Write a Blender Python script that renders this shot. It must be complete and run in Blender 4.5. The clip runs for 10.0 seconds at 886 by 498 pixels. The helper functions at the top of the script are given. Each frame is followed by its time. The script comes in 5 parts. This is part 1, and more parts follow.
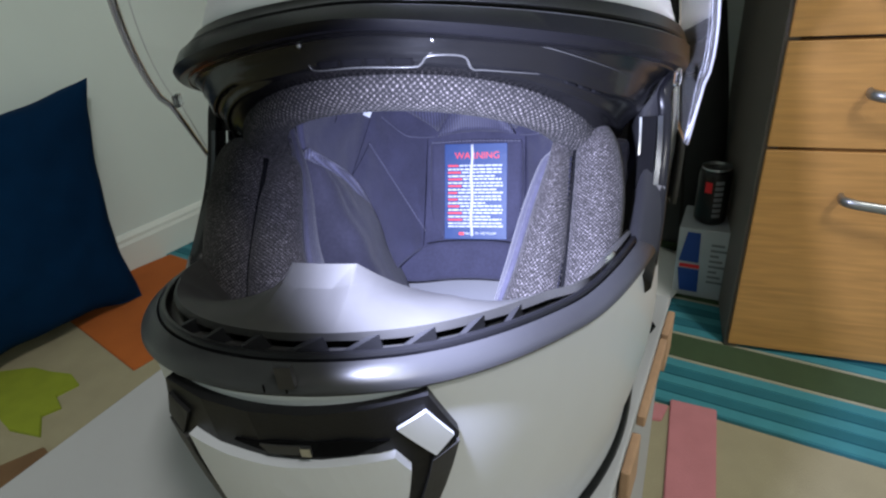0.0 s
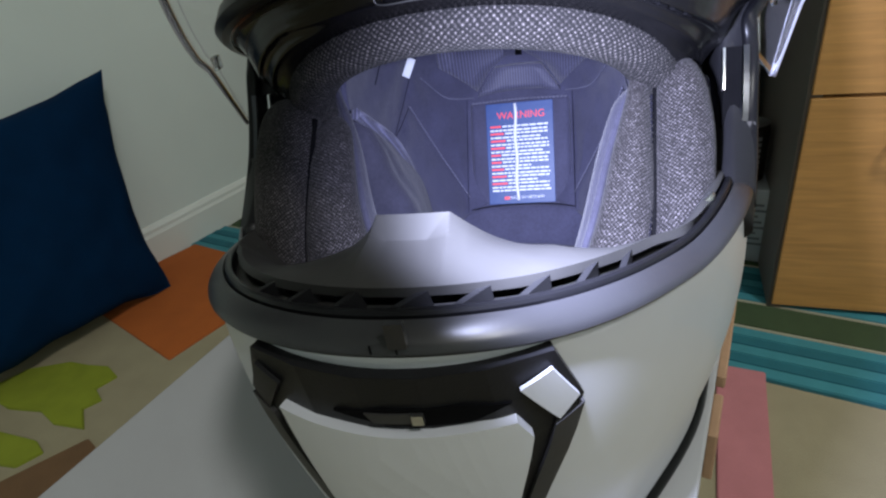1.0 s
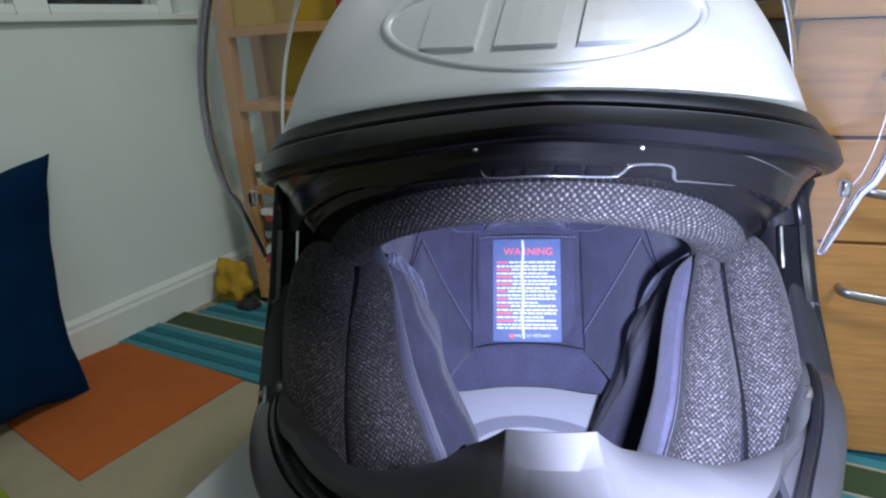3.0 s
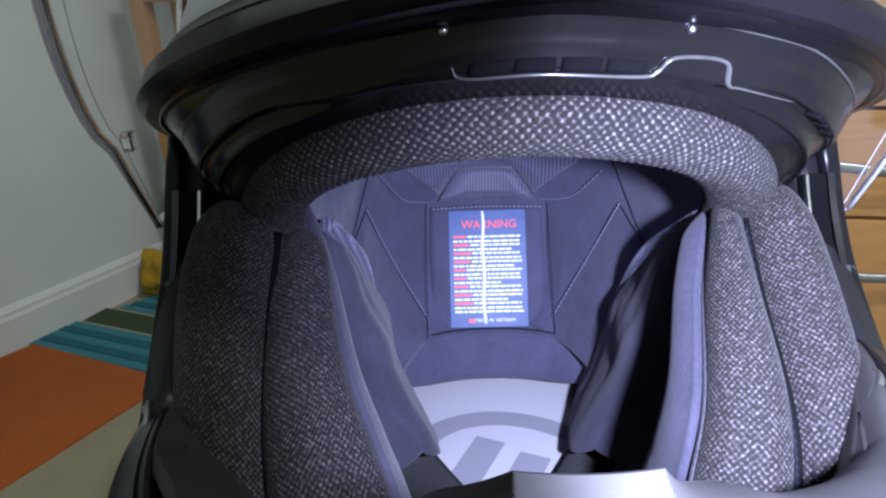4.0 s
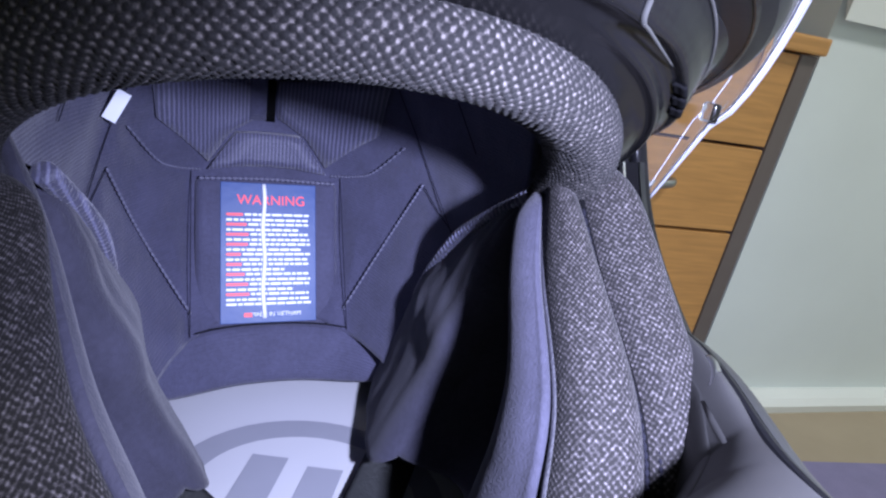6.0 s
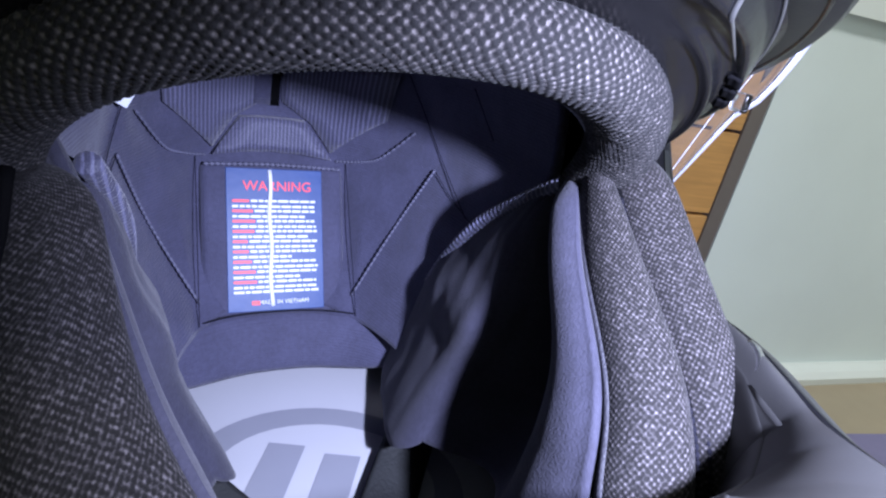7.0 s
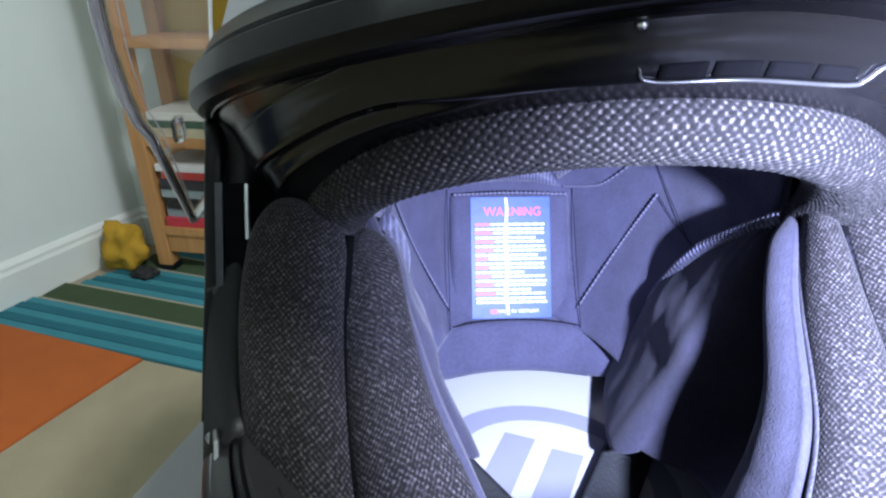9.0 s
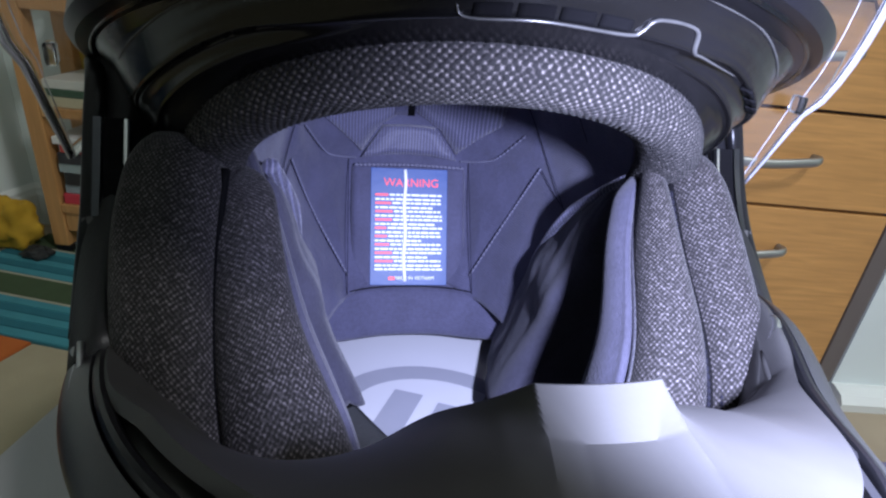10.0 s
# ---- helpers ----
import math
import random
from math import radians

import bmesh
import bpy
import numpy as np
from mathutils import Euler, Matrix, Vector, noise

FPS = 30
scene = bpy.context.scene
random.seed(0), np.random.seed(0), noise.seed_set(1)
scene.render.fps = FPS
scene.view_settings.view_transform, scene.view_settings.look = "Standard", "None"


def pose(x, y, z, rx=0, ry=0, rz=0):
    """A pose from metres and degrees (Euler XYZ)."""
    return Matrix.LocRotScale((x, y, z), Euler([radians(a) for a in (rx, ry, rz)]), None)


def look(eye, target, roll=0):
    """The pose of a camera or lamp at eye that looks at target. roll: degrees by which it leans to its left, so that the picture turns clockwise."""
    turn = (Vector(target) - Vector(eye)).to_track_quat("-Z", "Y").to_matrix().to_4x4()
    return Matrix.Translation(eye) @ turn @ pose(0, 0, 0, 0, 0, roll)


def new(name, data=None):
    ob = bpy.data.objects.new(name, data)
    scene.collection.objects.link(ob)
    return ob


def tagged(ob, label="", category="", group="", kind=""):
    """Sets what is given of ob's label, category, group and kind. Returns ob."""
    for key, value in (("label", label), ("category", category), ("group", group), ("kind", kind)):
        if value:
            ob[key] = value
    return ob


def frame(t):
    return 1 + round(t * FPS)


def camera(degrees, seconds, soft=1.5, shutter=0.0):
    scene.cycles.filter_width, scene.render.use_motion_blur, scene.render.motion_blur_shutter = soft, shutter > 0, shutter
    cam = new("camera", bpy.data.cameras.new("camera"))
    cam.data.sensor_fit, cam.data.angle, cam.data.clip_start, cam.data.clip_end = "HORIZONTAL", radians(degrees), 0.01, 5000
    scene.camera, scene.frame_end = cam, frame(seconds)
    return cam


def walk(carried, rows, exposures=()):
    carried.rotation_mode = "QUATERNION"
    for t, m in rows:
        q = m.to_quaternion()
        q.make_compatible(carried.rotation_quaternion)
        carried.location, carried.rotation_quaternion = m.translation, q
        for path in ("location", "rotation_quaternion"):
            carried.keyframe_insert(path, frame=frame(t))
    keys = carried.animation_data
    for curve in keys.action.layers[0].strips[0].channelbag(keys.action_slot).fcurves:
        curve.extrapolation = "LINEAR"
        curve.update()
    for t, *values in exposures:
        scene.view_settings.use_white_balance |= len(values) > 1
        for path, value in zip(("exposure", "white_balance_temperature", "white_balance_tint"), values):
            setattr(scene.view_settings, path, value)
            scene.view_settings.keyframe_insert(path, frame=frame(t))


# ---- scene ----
cam = camera(77.0, 10.0, soft=2.3)
PATH = [
    (0.0, (0.0553, -0.2558, 0.5215), (-0.1286, 0.5093, 0.0847), -5.86),
    (0.5, (0.0359, -0.2536, 0.5185), (-0.1598, 0.496, 0.0603), -7.06),
    (1.0, (0.0323, -0.2505, 0.5091), (-0.1761, 0.4939, 0.0482), -9.86),
    (1.5, (0.0102, -0.2315, 0.51), (-0.1891, 0.5215, 0.0591), -12.66),
    (2.0, (-0.0012, -0.2315, 0.5189), (-0.1819, 0.5671, 0.1453), -7.45),
    (2.5, (-0.0087, -0.2423, 0.5318), (-0.154, 0.5851, 0.2087), -4.27),
    (4.0, (-0.0196, -0.1902, 0.5005), (-0.0333, 0.6381, 0.1488), -1.8),
    (4.5, (-0.0249, -0.1875, 0.4955), (-0.0264, 0.6497, 0.1651), -0.32),
    (5.0, (-0.0253, -0.1796, 0.494), (0.0621, 0.652, 0.1613), 2.11),
    (5.5, (-0.0268, -0.168, 0.4855), (0.2404, 0.6259, 0.1564), 8.03),
    (7.0, (-0.0442, -0.1514, 0.4814), (0.3549, 0.5726, 0.1257), 11.23),
    (7.5, (-0.0571, -0.1658, 0.4953), (0.1027, 0.6344, 0.1157), 4.84),
    (8.0, (-0.052, -0.1689, 0.5023), (0.0315, 0.6353, 0.107), 1.99),
    (8.5, (-0.0587, -0.178, 0.5035), (-0.0091, 0.6329, 0.1163), 1.43),
    (9.0, (-0.0506, -0.1734, 0.5032), (-0.0034, 0.6343, 0.1089), 0.61),
    (9.5, (-0.0498, -0.1692, 0.4988), (0.1225, 0.6315, 0.1256), 4.68),
    (10.0, (-0.0375, -0.193, 0.4957), (0.1278, 0.6001, 0.1038), 5.9),
]
EXPOSURES = [(0.0, 0.0, 6250, 12), (0.5, -0.1, 6250, 13), (1.5, -0.25, 6200, 12), (2.0, -0.2, 6100, 12), (2.5, 0.0, 6000, 12), (4.0, -0.06, 5950, 16), (5.0, 0.2, 5950, 17), (5.5, -0.15, 6050, 17), (6.3, -0.1, 6100, 16), (7.0, 0.0, 6050, 14), (7.6, 0.98, 5800, 14), (9.0, 0.9, 5750, 15), (9.5, 0.42, 5750, 16), (10.0, 0.02, 6000, 16)]
walk(cam, [(t, look(eye, aim, roll)) for t, eye, aim, roll in PATH], EXPOSURES)

# ---- light: a dim ceiling lamp and the small white torch beside the camera ----
world = bpy.data.worlds.new("night")
scene.world = world
world.use_nodes = True
world.node_tree.nodes["Background"].inputs[0].default_value = (0.02, 0.025, 0.035, 1)
world.node_tree.nodes["Background"].inputs[1].default_value = 0.2

ceiling_glow = bpy.data.lights.new("ceiling_lamp_light", "AREA")
ceiling_glow.energy, ceiling_glow.size, ceiling_glow.color = 28.0, 0.3, (1.0, 0.985, 0.90)
new("ceiling_lamp_light", ceiling_glow).matrix_world = pose(0.95, -0.80, 2.15)

torch = bpy.data.lights.new("torch_light", "SPOT")
torch.energy, torch.shadow_soft_size, torch.color = 10.5, 0.005, (0.67, 0.715, 1.0)
torch.spot_size, torch.spot_blend = math.radians(116), 1.0
new("torch_light", torch).matrix_world = look((0.022, -0.178, 0.4925), (0.072, -0.035, 0.398))


# ---- materials ----
def material(name, colour, rough=0.5, metal=0.0, grain=0.0, scale=80.0, bump=0.0, bump_scale=300.0, coat=0.0, sheen=0.0, spec=0.5):
    """A principled material with colour variation at two scales and a fine relief."""
    m = bpy.data.materials.new(name)
    m.use_nodes = True
    nt = m.node_tree
    b = nt.nodes["Principled BSDF"]
    b.inputs["Roughness"].default_value = rough
    b.inputs["Metallic"].default_value = metal
    b.inputs["Specular IOR Level"].default_value = spec
    b.inputs["Coat Weight"].default_value = coat
    b.inputs["Sheen Weight"].default_value = sheen
    b.inputs["Base Color"].default_value = (*colour, 1)
    tc = nt.nodes.new("ShaderNodeTexCoord")
    if grain:
        n1, n2 = nt.nodes.new("ShaderNodeTexNoise"), nt.nodes.new("ShaderNodeTexNoise")
        n1.inputs["Scale"].default_value, n2.inputs["Scale"].default_value = scale, scale / 11
        n1.inputs["Detail"].default_value = 4
        mix = nt.nodes.new("ShaderNodeMath")
        mix.operation = "ADD"
        ramp = nt.nodes.new("ShaderNodeMapRange")
        ramp.inputs["From Min"].default_value, ramp.inputs["From Max"].default_value = 0.6, 1.4
        ramp.inputs["To Min"].default_value, ramp.inputs["To Max"].default_value = 1 - grain, 1 + grain
        vm = nt.nodes.new("ShaderNodeVectorMath")
        vm.operation = "SCALE"
        vm.inputs[0].default_value = colour
        for n in (n1, n2):
            nt.links.new(tc.outputs["Object"], n.inputs["Vector"])
        nt.links.new(n1.outputs["Fac"], mix.inputs[0])
        nt.links.new(n2.outputs["Fac"], mix.inputs[1])
        nt.links.new(mix.outputs[0], ramp.inputs["Value"])
        nt.links.new(ramp.outputs[0], vm.inputs["Scale"])
        nt.links.new(vm.outputs[0], b.inputs["Base Color"])
    if bump:
        n3 = nt.nodes.new("ShaderNodeTexNoise")
        n3.inputs["Scale"].default_value, n3.inputs["Detail"].default_value = bump_scale, 3
        bp = nt.nodes.new("ShaderNodeBump")
        bp.inputs["Strength"].default_value, bp.inputs["Distance"].default_value = bump, 0.001
        nt.links.new(tc.outputs["Object"], n3.inputs["Vector"])
        nt.links.new(n3.outputs["Fac"], bp.inputs["Height"])
        nt.links.new(bp.outputs[0], b.inputs["Normal"])
    return m


def knit_material(name, dark, light, cell, weave):
    """Spacer mesh: staggered rounded loops with dark gaps, laid out along the cloth (UV in metres)."""
    m = material(name, light, 0.85, sheen=0.03, spec=0.2)
    nt = m.node_tree
    b = nt.nodes["Principled BSDF"]

    def math_node(op, x, y=None):
        n = nt.nodes.new("ShaderNodeMath")
        n.operation = op
        for k, v in enumerate((x, y)):
            if v is None:
                continue
            if isinstance(v, (int, float)):
                n.inputs[k].default_value = v
            else:
                nt.links.new(v, n.inputs[k])
        return n.outputs[0]

    uv = nt.nodes.new("ShaderNodeUVMap")
    tc = nt.nodes.new("ShaderNodeTexCoord")
    sep = nt.nodes.new("ShaderNodeSeparateXYZ")
    nt.links.new(uv.outputs[0], sep.inputs[0])
    k = math.pi / cell
    u = math_node("MULTIPLY", sep.outputs[0], k)
    v = math_node("MULTIPLY", sep.outputs[1], k)
    h = math_node("MULTIPLY", math_node("COSINE", u), math_node("COSINE", v))
    speck = nt.nodes.new("ShaderNodeTexNoise")
    speck.inputs["Scale"].default_value, speck.inputs["Detail"].default_value = 1300.0, 2
    nt.links.new(tc.outputs["Object"], speck.inputs["Vector"])
    fac = math_node("ADD", math_node("MULTIPLY", h, weave), math_node("MULTIPLY", speck.outputs["Fac"], 1.45 - weave))
    ramp = nt.nodes.new("ShaderNodeValToRGB")
    ramp.color_ramp.elements[0].position, ramp.color_ramp.elements[0].color = 0.52, (*dark, 1)
    ramp.color_ramp.elements[1].position, ramp.color_ramp.elements[1].color = 1.0, (*light, 1)
    mid = ramp.color_ramp.elements.new(0.76)
    mid.color = (*[0.72 * d + 0.28 * e for d, e in zip(dark, light)], 1)
    bp = nt.nodes.new("ShaderNodeBump")
    bp.inputs["Strength"].default_value, bp.inputs["Distance"].default_value = 0.4, 0.0006
    nt.links.new(fac, ramp.inputs["Fac"])
    nt.links.new(ramp.outputs[0], b.inputs["Base Color"])
    nt.links.new(fac, bp.inputs["Height"])
    nt.links.new(bp.outputs[0], b.inputs["Normal"])
    return m


def wood_material(name, colour, along=(1.0, 12.0, 40.0)):
    m = material(name, colour, 0.4)
    nt = m.node_tree
    b = nt.nodes["Principled BSDF"]
    tc, mp, n = nt.nodes.new("ShaderNodeTexCoord"), nt.nodes.new("ShaderNodeMapping"), nt.nodes.new("ShaderNodeTexNoise")
    mp.inputs["Scale"].default_value = along
    n.inputs["Scale"].default_value, n.inputs["Detail"].default_value, n.inputs["Distortion"].default_value = 4.0, 6, 0.6
    ramp = nt.nodes.new("ShaderNodeValToRGB")
    ramp.color_ramp.elements[0].position, ramp.color_ramp.elements[0].color = 0.3, (*[c * 0.82 for c in colour], 1)
    ramp.color_ramp.elements[1].position, ramp.color_ramp.elements[1].color = 0.7, (*[c * 1.12 for c in colour], 1)
    nt.links.new(tc.outputs["Object"], mp.inputs[0])
    nt.links.new(mp.outputs[0], n.inputs["Vector"])
    nt.links.new(n.outputs["Fac"], ramp.inputs["Fac"])
    nt.links.new(ramp.outputs[0], b.inputs["Base Color"])
    return m


def glass_material(name, tint, rough=0.0):
    m = material(name, tint, rough)
    b = m.node_tree.nodes["Principled BSDF"]
    b.inputs["Transmission Weight"].default_value, b.inputs["IOR"].default_value = 1.0, 1.42
    return m


SILVER = material("satin_silver_paint", (0.56, 0.575, 0.62), 0.42, 0.25, 0.03, 60, 0.03, 1800, 0.15)
BLACK = material("matt_black_plastic", (0.007, 0.007, 0.008), 0.45, 0, 0.1, 120, 0.08, 1500, spec=0.22)
GLOSS = material("gloss_black_moulding", (0.0035, 0.0035, 0.0038), 0.22, 0, 0.2, 60, 0.14, 150, spec=0.32)
GREY = material("dark_grey_plastic", (0.025, 0.0245, 0.0240), 0.50, 0, 0.10, 120, 0.015, 1800, spec=0.35)
RIM = material("satin_black_rubber", (0.0040, 0.0040, 0.0048), 0.29, 0.0, 0.12, 100, 0.02, 900, spec=0.15)
# lighter than the black moulding: its colour paints the glints on edges
LIP_GLINT = material("black_edge_glint", (0.035, 0.035, 0.034), 0.25, 0.1, 0.3, 200)
GUNMETAL = material("gunmetal_satin_paint", (0.020, 0.020, 0.022), 0.34, 0.25, 0.05, 90, 0.02, 1500)
METAL = material("brushed_steel", (0.55, 0.56, 0.58), 0.3, 1.0, 0.05, 300)
STEEL = material("dull_dark_steel", (0.06, 0.063, 0.072), 0.35, 1.0, 0.08, 300)
KNIT = knit_material("charcoal_spacer_mesh", (0.0045, 0.0042, 0.0045), (0.084, 0.075, 0.073), 0.0011, 0.40)
KNIT_FINE = knit_material("charcoal_knit", (0.0055, 0.0050, 0.0050), (0.082, 0.074, 0.078), 0.00070, 0.24)
LINER = material("navy_grey_jersey", (0.041, 0.041, 0.073), 0.78, 0, 0.25, 600, 0.4, 1500, 0, 0.12, 0.3)
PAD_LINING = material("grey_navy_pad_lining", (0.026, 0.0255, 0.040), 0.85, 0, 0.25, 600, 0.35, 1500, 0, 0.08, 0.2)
LINER_RIB = material("navy_ribbed_mesh", (0.05, 0.05, 0.085), 0.6, 0, 0.3, 900, 0.5, 1100, 0, 0.2)
rib = LINER_RIB.node_tree
wave = rib.nodes.new("ShaderNodeTexWave")
wave.inputs["Scale"].default_value, wave.inputs["Distortion"].default_value, wave.inputs["Detail"].default_value = 190.0, 0.8, 2
wave_ramp = rib.nodes.new("ShaderNodeValToRGB")
wave_ramp.color_ramp.elements[0].position, wave_ramp.color_ramp.elements[0].color = 0.45, (0.030, 0.030, 0.055, 1)
wave_ramp.color_ramp.elements[1].position, wave_ramp.color_ramp.elements[1].color = 0.95, (0.085, 0.085, 0.14, 1)
rib_coord = rib.nodes.new("ShaderNodeTexCoord")
rib.links.new(rib_coord.outputs["Object"], wave.inputs["Vector"])
rib.links.new(wave.outputs["Fac"], wave_ramp.inputs["Fac"])
rib.links.new(wave_ramp.outputs[0], rib.nodes["Principled BSDF"].inputs["Base Color"])


def ribbed(m, axis, period, depth):
    """Adds the fine ribs of a knitted cloth to a material: a shallow relief and a slight change of tone."""
    nt = m.node_tree
    b = nt.nodes["Principled BSDF"]
    tc, wave = nt.nodes.new("ShaderNodeTexCoord"), nt.nodes.new("ShaderNodeTexWave")
    wave.bands_direction = axis
    wave.inputs["Scale"].default_value = 0.314 / period
    wave.inputs["Distortion"].default_value, wave.inputs["Detail"].default_value = 0.6, 1.0
    nt.links.new(tc.outputs["Object"], wave.inputs["Vector"])
    bp = nt.nodes.new("ShaderNodeBump")
    bp.inputs["Strength"].default_value, bp.inputs["Distance"].default_value = depth, 0.0004
    old = b.inputs["Normal"].links[0].from_socket
    nt.links.new(old, bp.inputs["Normal"])
    nt.links.new(wave.outputs["Fac"], bp.inputs["Height"])
    nt.links.new(bp.outputs[0], b.inputs["Normal"])


ribbed(LINER, "Z", 0.0012, 0.30)
THREAD = material("dark_thread_and_shadow", (0.008, 0.008, 0.012), 0.9, 0, 0.2, 900, 0.3, 2500, spec=0.05)
SEWING = material("grey_sewing_thread", (0.085, 0.085, 0.125), 0.7, 0, 0.2, 900, 0.3, 2500)
PIPING = material("dark_stitching", (0.016, 0.0155, 0.022), 0.7, 0, 0.3, 900, 0.4, 1500)
BLUE_GREY = material("dark_grey_plastic", (0.032, 0.031, 0.031), 0.5, 0.1, 0.12, 120, 0.06, 1800)
# dark foam; the same near-black also paints shade in the pad seams
DARK = material("dark_foam_and_shade", (0.0025, 0.0025, 0.003), 0.9, 0, 0.2, 100, spec=0.05)
LABEL = material("blue_satin_label", (0.003, 0.032, 0.135), 0.46, 0, 0.08, 400, 0.10, 220, spec=0.35)
INK_RED = material("red_ink", (0.75, 0.02, 0.03), 0.5)
INK_WHITE = material("white_ink", (0.56, 0.58, 0.62), 0.5)
VISOR = glass_material("clear_polycarbonate", (1.0, 1.0, 1.0))
VISOR.node_tree.nodes["Principled BSDF"].inputs["IOR"].default_value = 1.25
VISOR.node_tree.nodes["Principled BSDF"].inputs["Transmission Weight"].default_value = 0.985
EDGE = material("frosted_clear_edge", (0.36, 0.37, 0.43), 0.3)
EDGE.node_tree.nodes["Principled BSDF"].inputs["Transmission Weight"].default_value = 0.5
CLEAR = glass_material("clear_moulded_plastic", (0.95, 0.96, 1.0), 0.12)
CARD = material("white_card", (0.35, 0.353, 0.367), 0.6, 0, 0.03, 30, 0.05, 500)
CARD_EDGE = material("brown_card_edge", (0.36, 0.22, 0.13), 0.85, 0, 0.15, 200)
PRINT = material("grey_print", (0.19, 0.195, 0.22), 0.6, 0, 0.05, 60)
WALL = material("pale_wall_paint", (0.67, 0.74, 0.72), 0.65, 0, 0.07, 5, 0.15, 90)
TRIMW = material("white_gloss_paint", (0.72, 0.76, 0.73), 0.4, 0, 0.04, 10)
CEIL = material("ceiling_white", (0.8, 0.8, 0.78), 0.8, 0, 0.03, 5)
FLOORM = material("beige_floor", (0.36, 0.30, 0.21), 0.6, 0, 0.1, 12, 0.05, 200)
NAVY = material("navy_cotton", (0.001, 0.017, 0.055), 0.9, 0, 0.15, 30, 0.3, 900, spec=0.08)
MAPLE = wood_material("honey_veneer", (0.50, 0.26, 0.08), (3.0, 3.0, 40.0))
PINE = wood_material("pine", (0.48, 0.25, 0.09), (30.0, 30.0, 2.0))
CARCASS = material("taupe_laminate", (0.13, 0.11, 0.10), 0.5, 0, 0.06, 20)
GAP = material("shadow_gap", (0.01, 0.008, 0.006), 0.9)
NICKEL = material("dull_nickel", (0.35, 0.36, 0.36), 0.35, 0.9, 0.05, 100)
BAGM = material("black_nylon", (0.012, 0.013, 0.013), 0.7, 0, 0.2, 80, 0.4, 700)
PAPER = material("white_paper", (0.72, 0.72, 0.72), 0.7, 0, 0.05, 40)
YELLOW = material("mustard_cloth", (0.42, 0.25, 0.012), 0.85, 0, 0.25, 40, 0.5, 300)
YELLOWP = material("yellow_card", (0.45, 0.31, 0.02), 0.6, 0, 0.08, 20)
NIGHT = glass_material("window_glass", (0.9, 0.95, 0.95))
NIGHT_BACK = material("night_outside", (0.012, 0.018, 0.018), 0.9, 0, 0.3, 5)
RUG = {
    "orange": material("orange_wool", (0.429, 0.109, 0.016), 0.95, 0, 0.12, 25, 0.6, 500),
    "beige": material("beige_wool", (0.328, 0.289, 0.187), 0.95, 0, 0.1, 25, 0.6, 500),
    "teal": material("teal_wool", (0.016, 0.133, 0.172), 0.95, 0, 0.12, 40, 0.6, 500),
    "aqua": material("aqua_wool", (0.047, 0.234, 0.281), 0.95, 0, 0.12, 40, 0.6, 500),
    "cream": material("cream_wool", (0.390, 0.374, 0.281), 0.95, 0, 0.1, 40, 0.6, 500),
    "green": material("green_wool", (0.043, 0.074, 0.031), 0.95, 0, 0.15, 40, 0.6, 500),
    "lime": material("lime_wool", (0.234, 0.281, 0.016), 0.95, 0, 0.15, 30, 0.6, 500),
    "pink": material("pink_wool", (0.50, 0.195, 0.215), 0.95, 0, 0.12, 30, 0.6, 500),
    "brown": material("brown_wool", (0.156, 0.086, 0.039), 0.95, 0, 0.15, 30, 0.6, 500),
    "lilac": material("lilac_wool", (0.203, 0.187, 0.328), 0.95, 0, 0.12, 30, 0.6, 500),
}


# ---- building helpers ----
def link(name, verts, faces, mat, parent=None, label="", smooth=True):
    me = bpy.data.meshes.new(name)
    me.from_pydata([tuple(v) for v in verts], [], faces)
    me.materials.append(mat)
    if smooth:
        me.shade_smooth()
    me.update()
    ob = new(name, me)
    if parent is not None:
        ob.parent = parent
    return tagged(ob, label) if label else ob


def part(name, bm, mat, parent=None, label="", smooth=False):
    """Links a bmesh as one mesh object under a thing or a part."""
    bmesh.ops.recalc_face_normals(bm, faces=bm.faces)
    me = bpy.data.meshes.new(name)
    bm.to_mesh(me)
    bm.free()
    me.materials.append(mat)
    if smooth:
        me.shade_smooth()
    ob = new(name, me)
    if parent is not None:
        ob.parent = parent
    return tagged(ob, label) if label else ob


def thing(name, label, category, m=None, group="", kind=""):
    ob = new(name)
    ob.empty_display_size = 0.02
    if m is not None:
        ob.matrix_basis = m
    return tagged(ob, label, category, group, kind)


def box_bm(x0, x1, y0, y1, z0, z1, bevel=0.0, segments=2):
    bm = bmesh.new()
    bmesh.ops.create_cube(bm, size=1, matrix=Matrix.Translation(((x0 + x1) / 2, (y0 + y1) / 2, (z0 + z1) / 2)) @ Matrix.Diagonal((x1 - x0, y1 - y0, z1 - z0, 1)))
    if bevel:
        bmesh.ops.bevel(bm, geom=bm.edges[:], offset=bevel, segments=segments, profile=0.6, affect="EDGES")
    return bm


def prism_bm(outline, z0, z1, bevel=0.0):
    """An upright prism over a plan outline."""
    bm = bmesh.new()
    low = [bm.verts.new((x, y, z0)) for x, y in outline]
    face = bm.faces.new(low)
    up = bmesh.ops.extrude_face_region(bm, geom=[face])
    bmesh.ops.translate(bm, vec=(0, 0, z1 - z0), verts=[v for v in up["geom"] if isinstance(v, bmesh.types.BMVert)])
    if bevel:
        bmesh.ops.bevel(bm, geom=bm.edges[:], offset=bevel, segments=2, affect="EDGES")
    return bm


def grid_faces(rows, cols, wrap=False):
    out = []
    for i in range(rows - 1):
        for j in range(cols if wrap else cols - 1):
            k = (j + 1) % cols
            out.append((i * cols + j, i * cols + k, (i + 1) * cols + k, (i + 1) * cols + j))
    return out


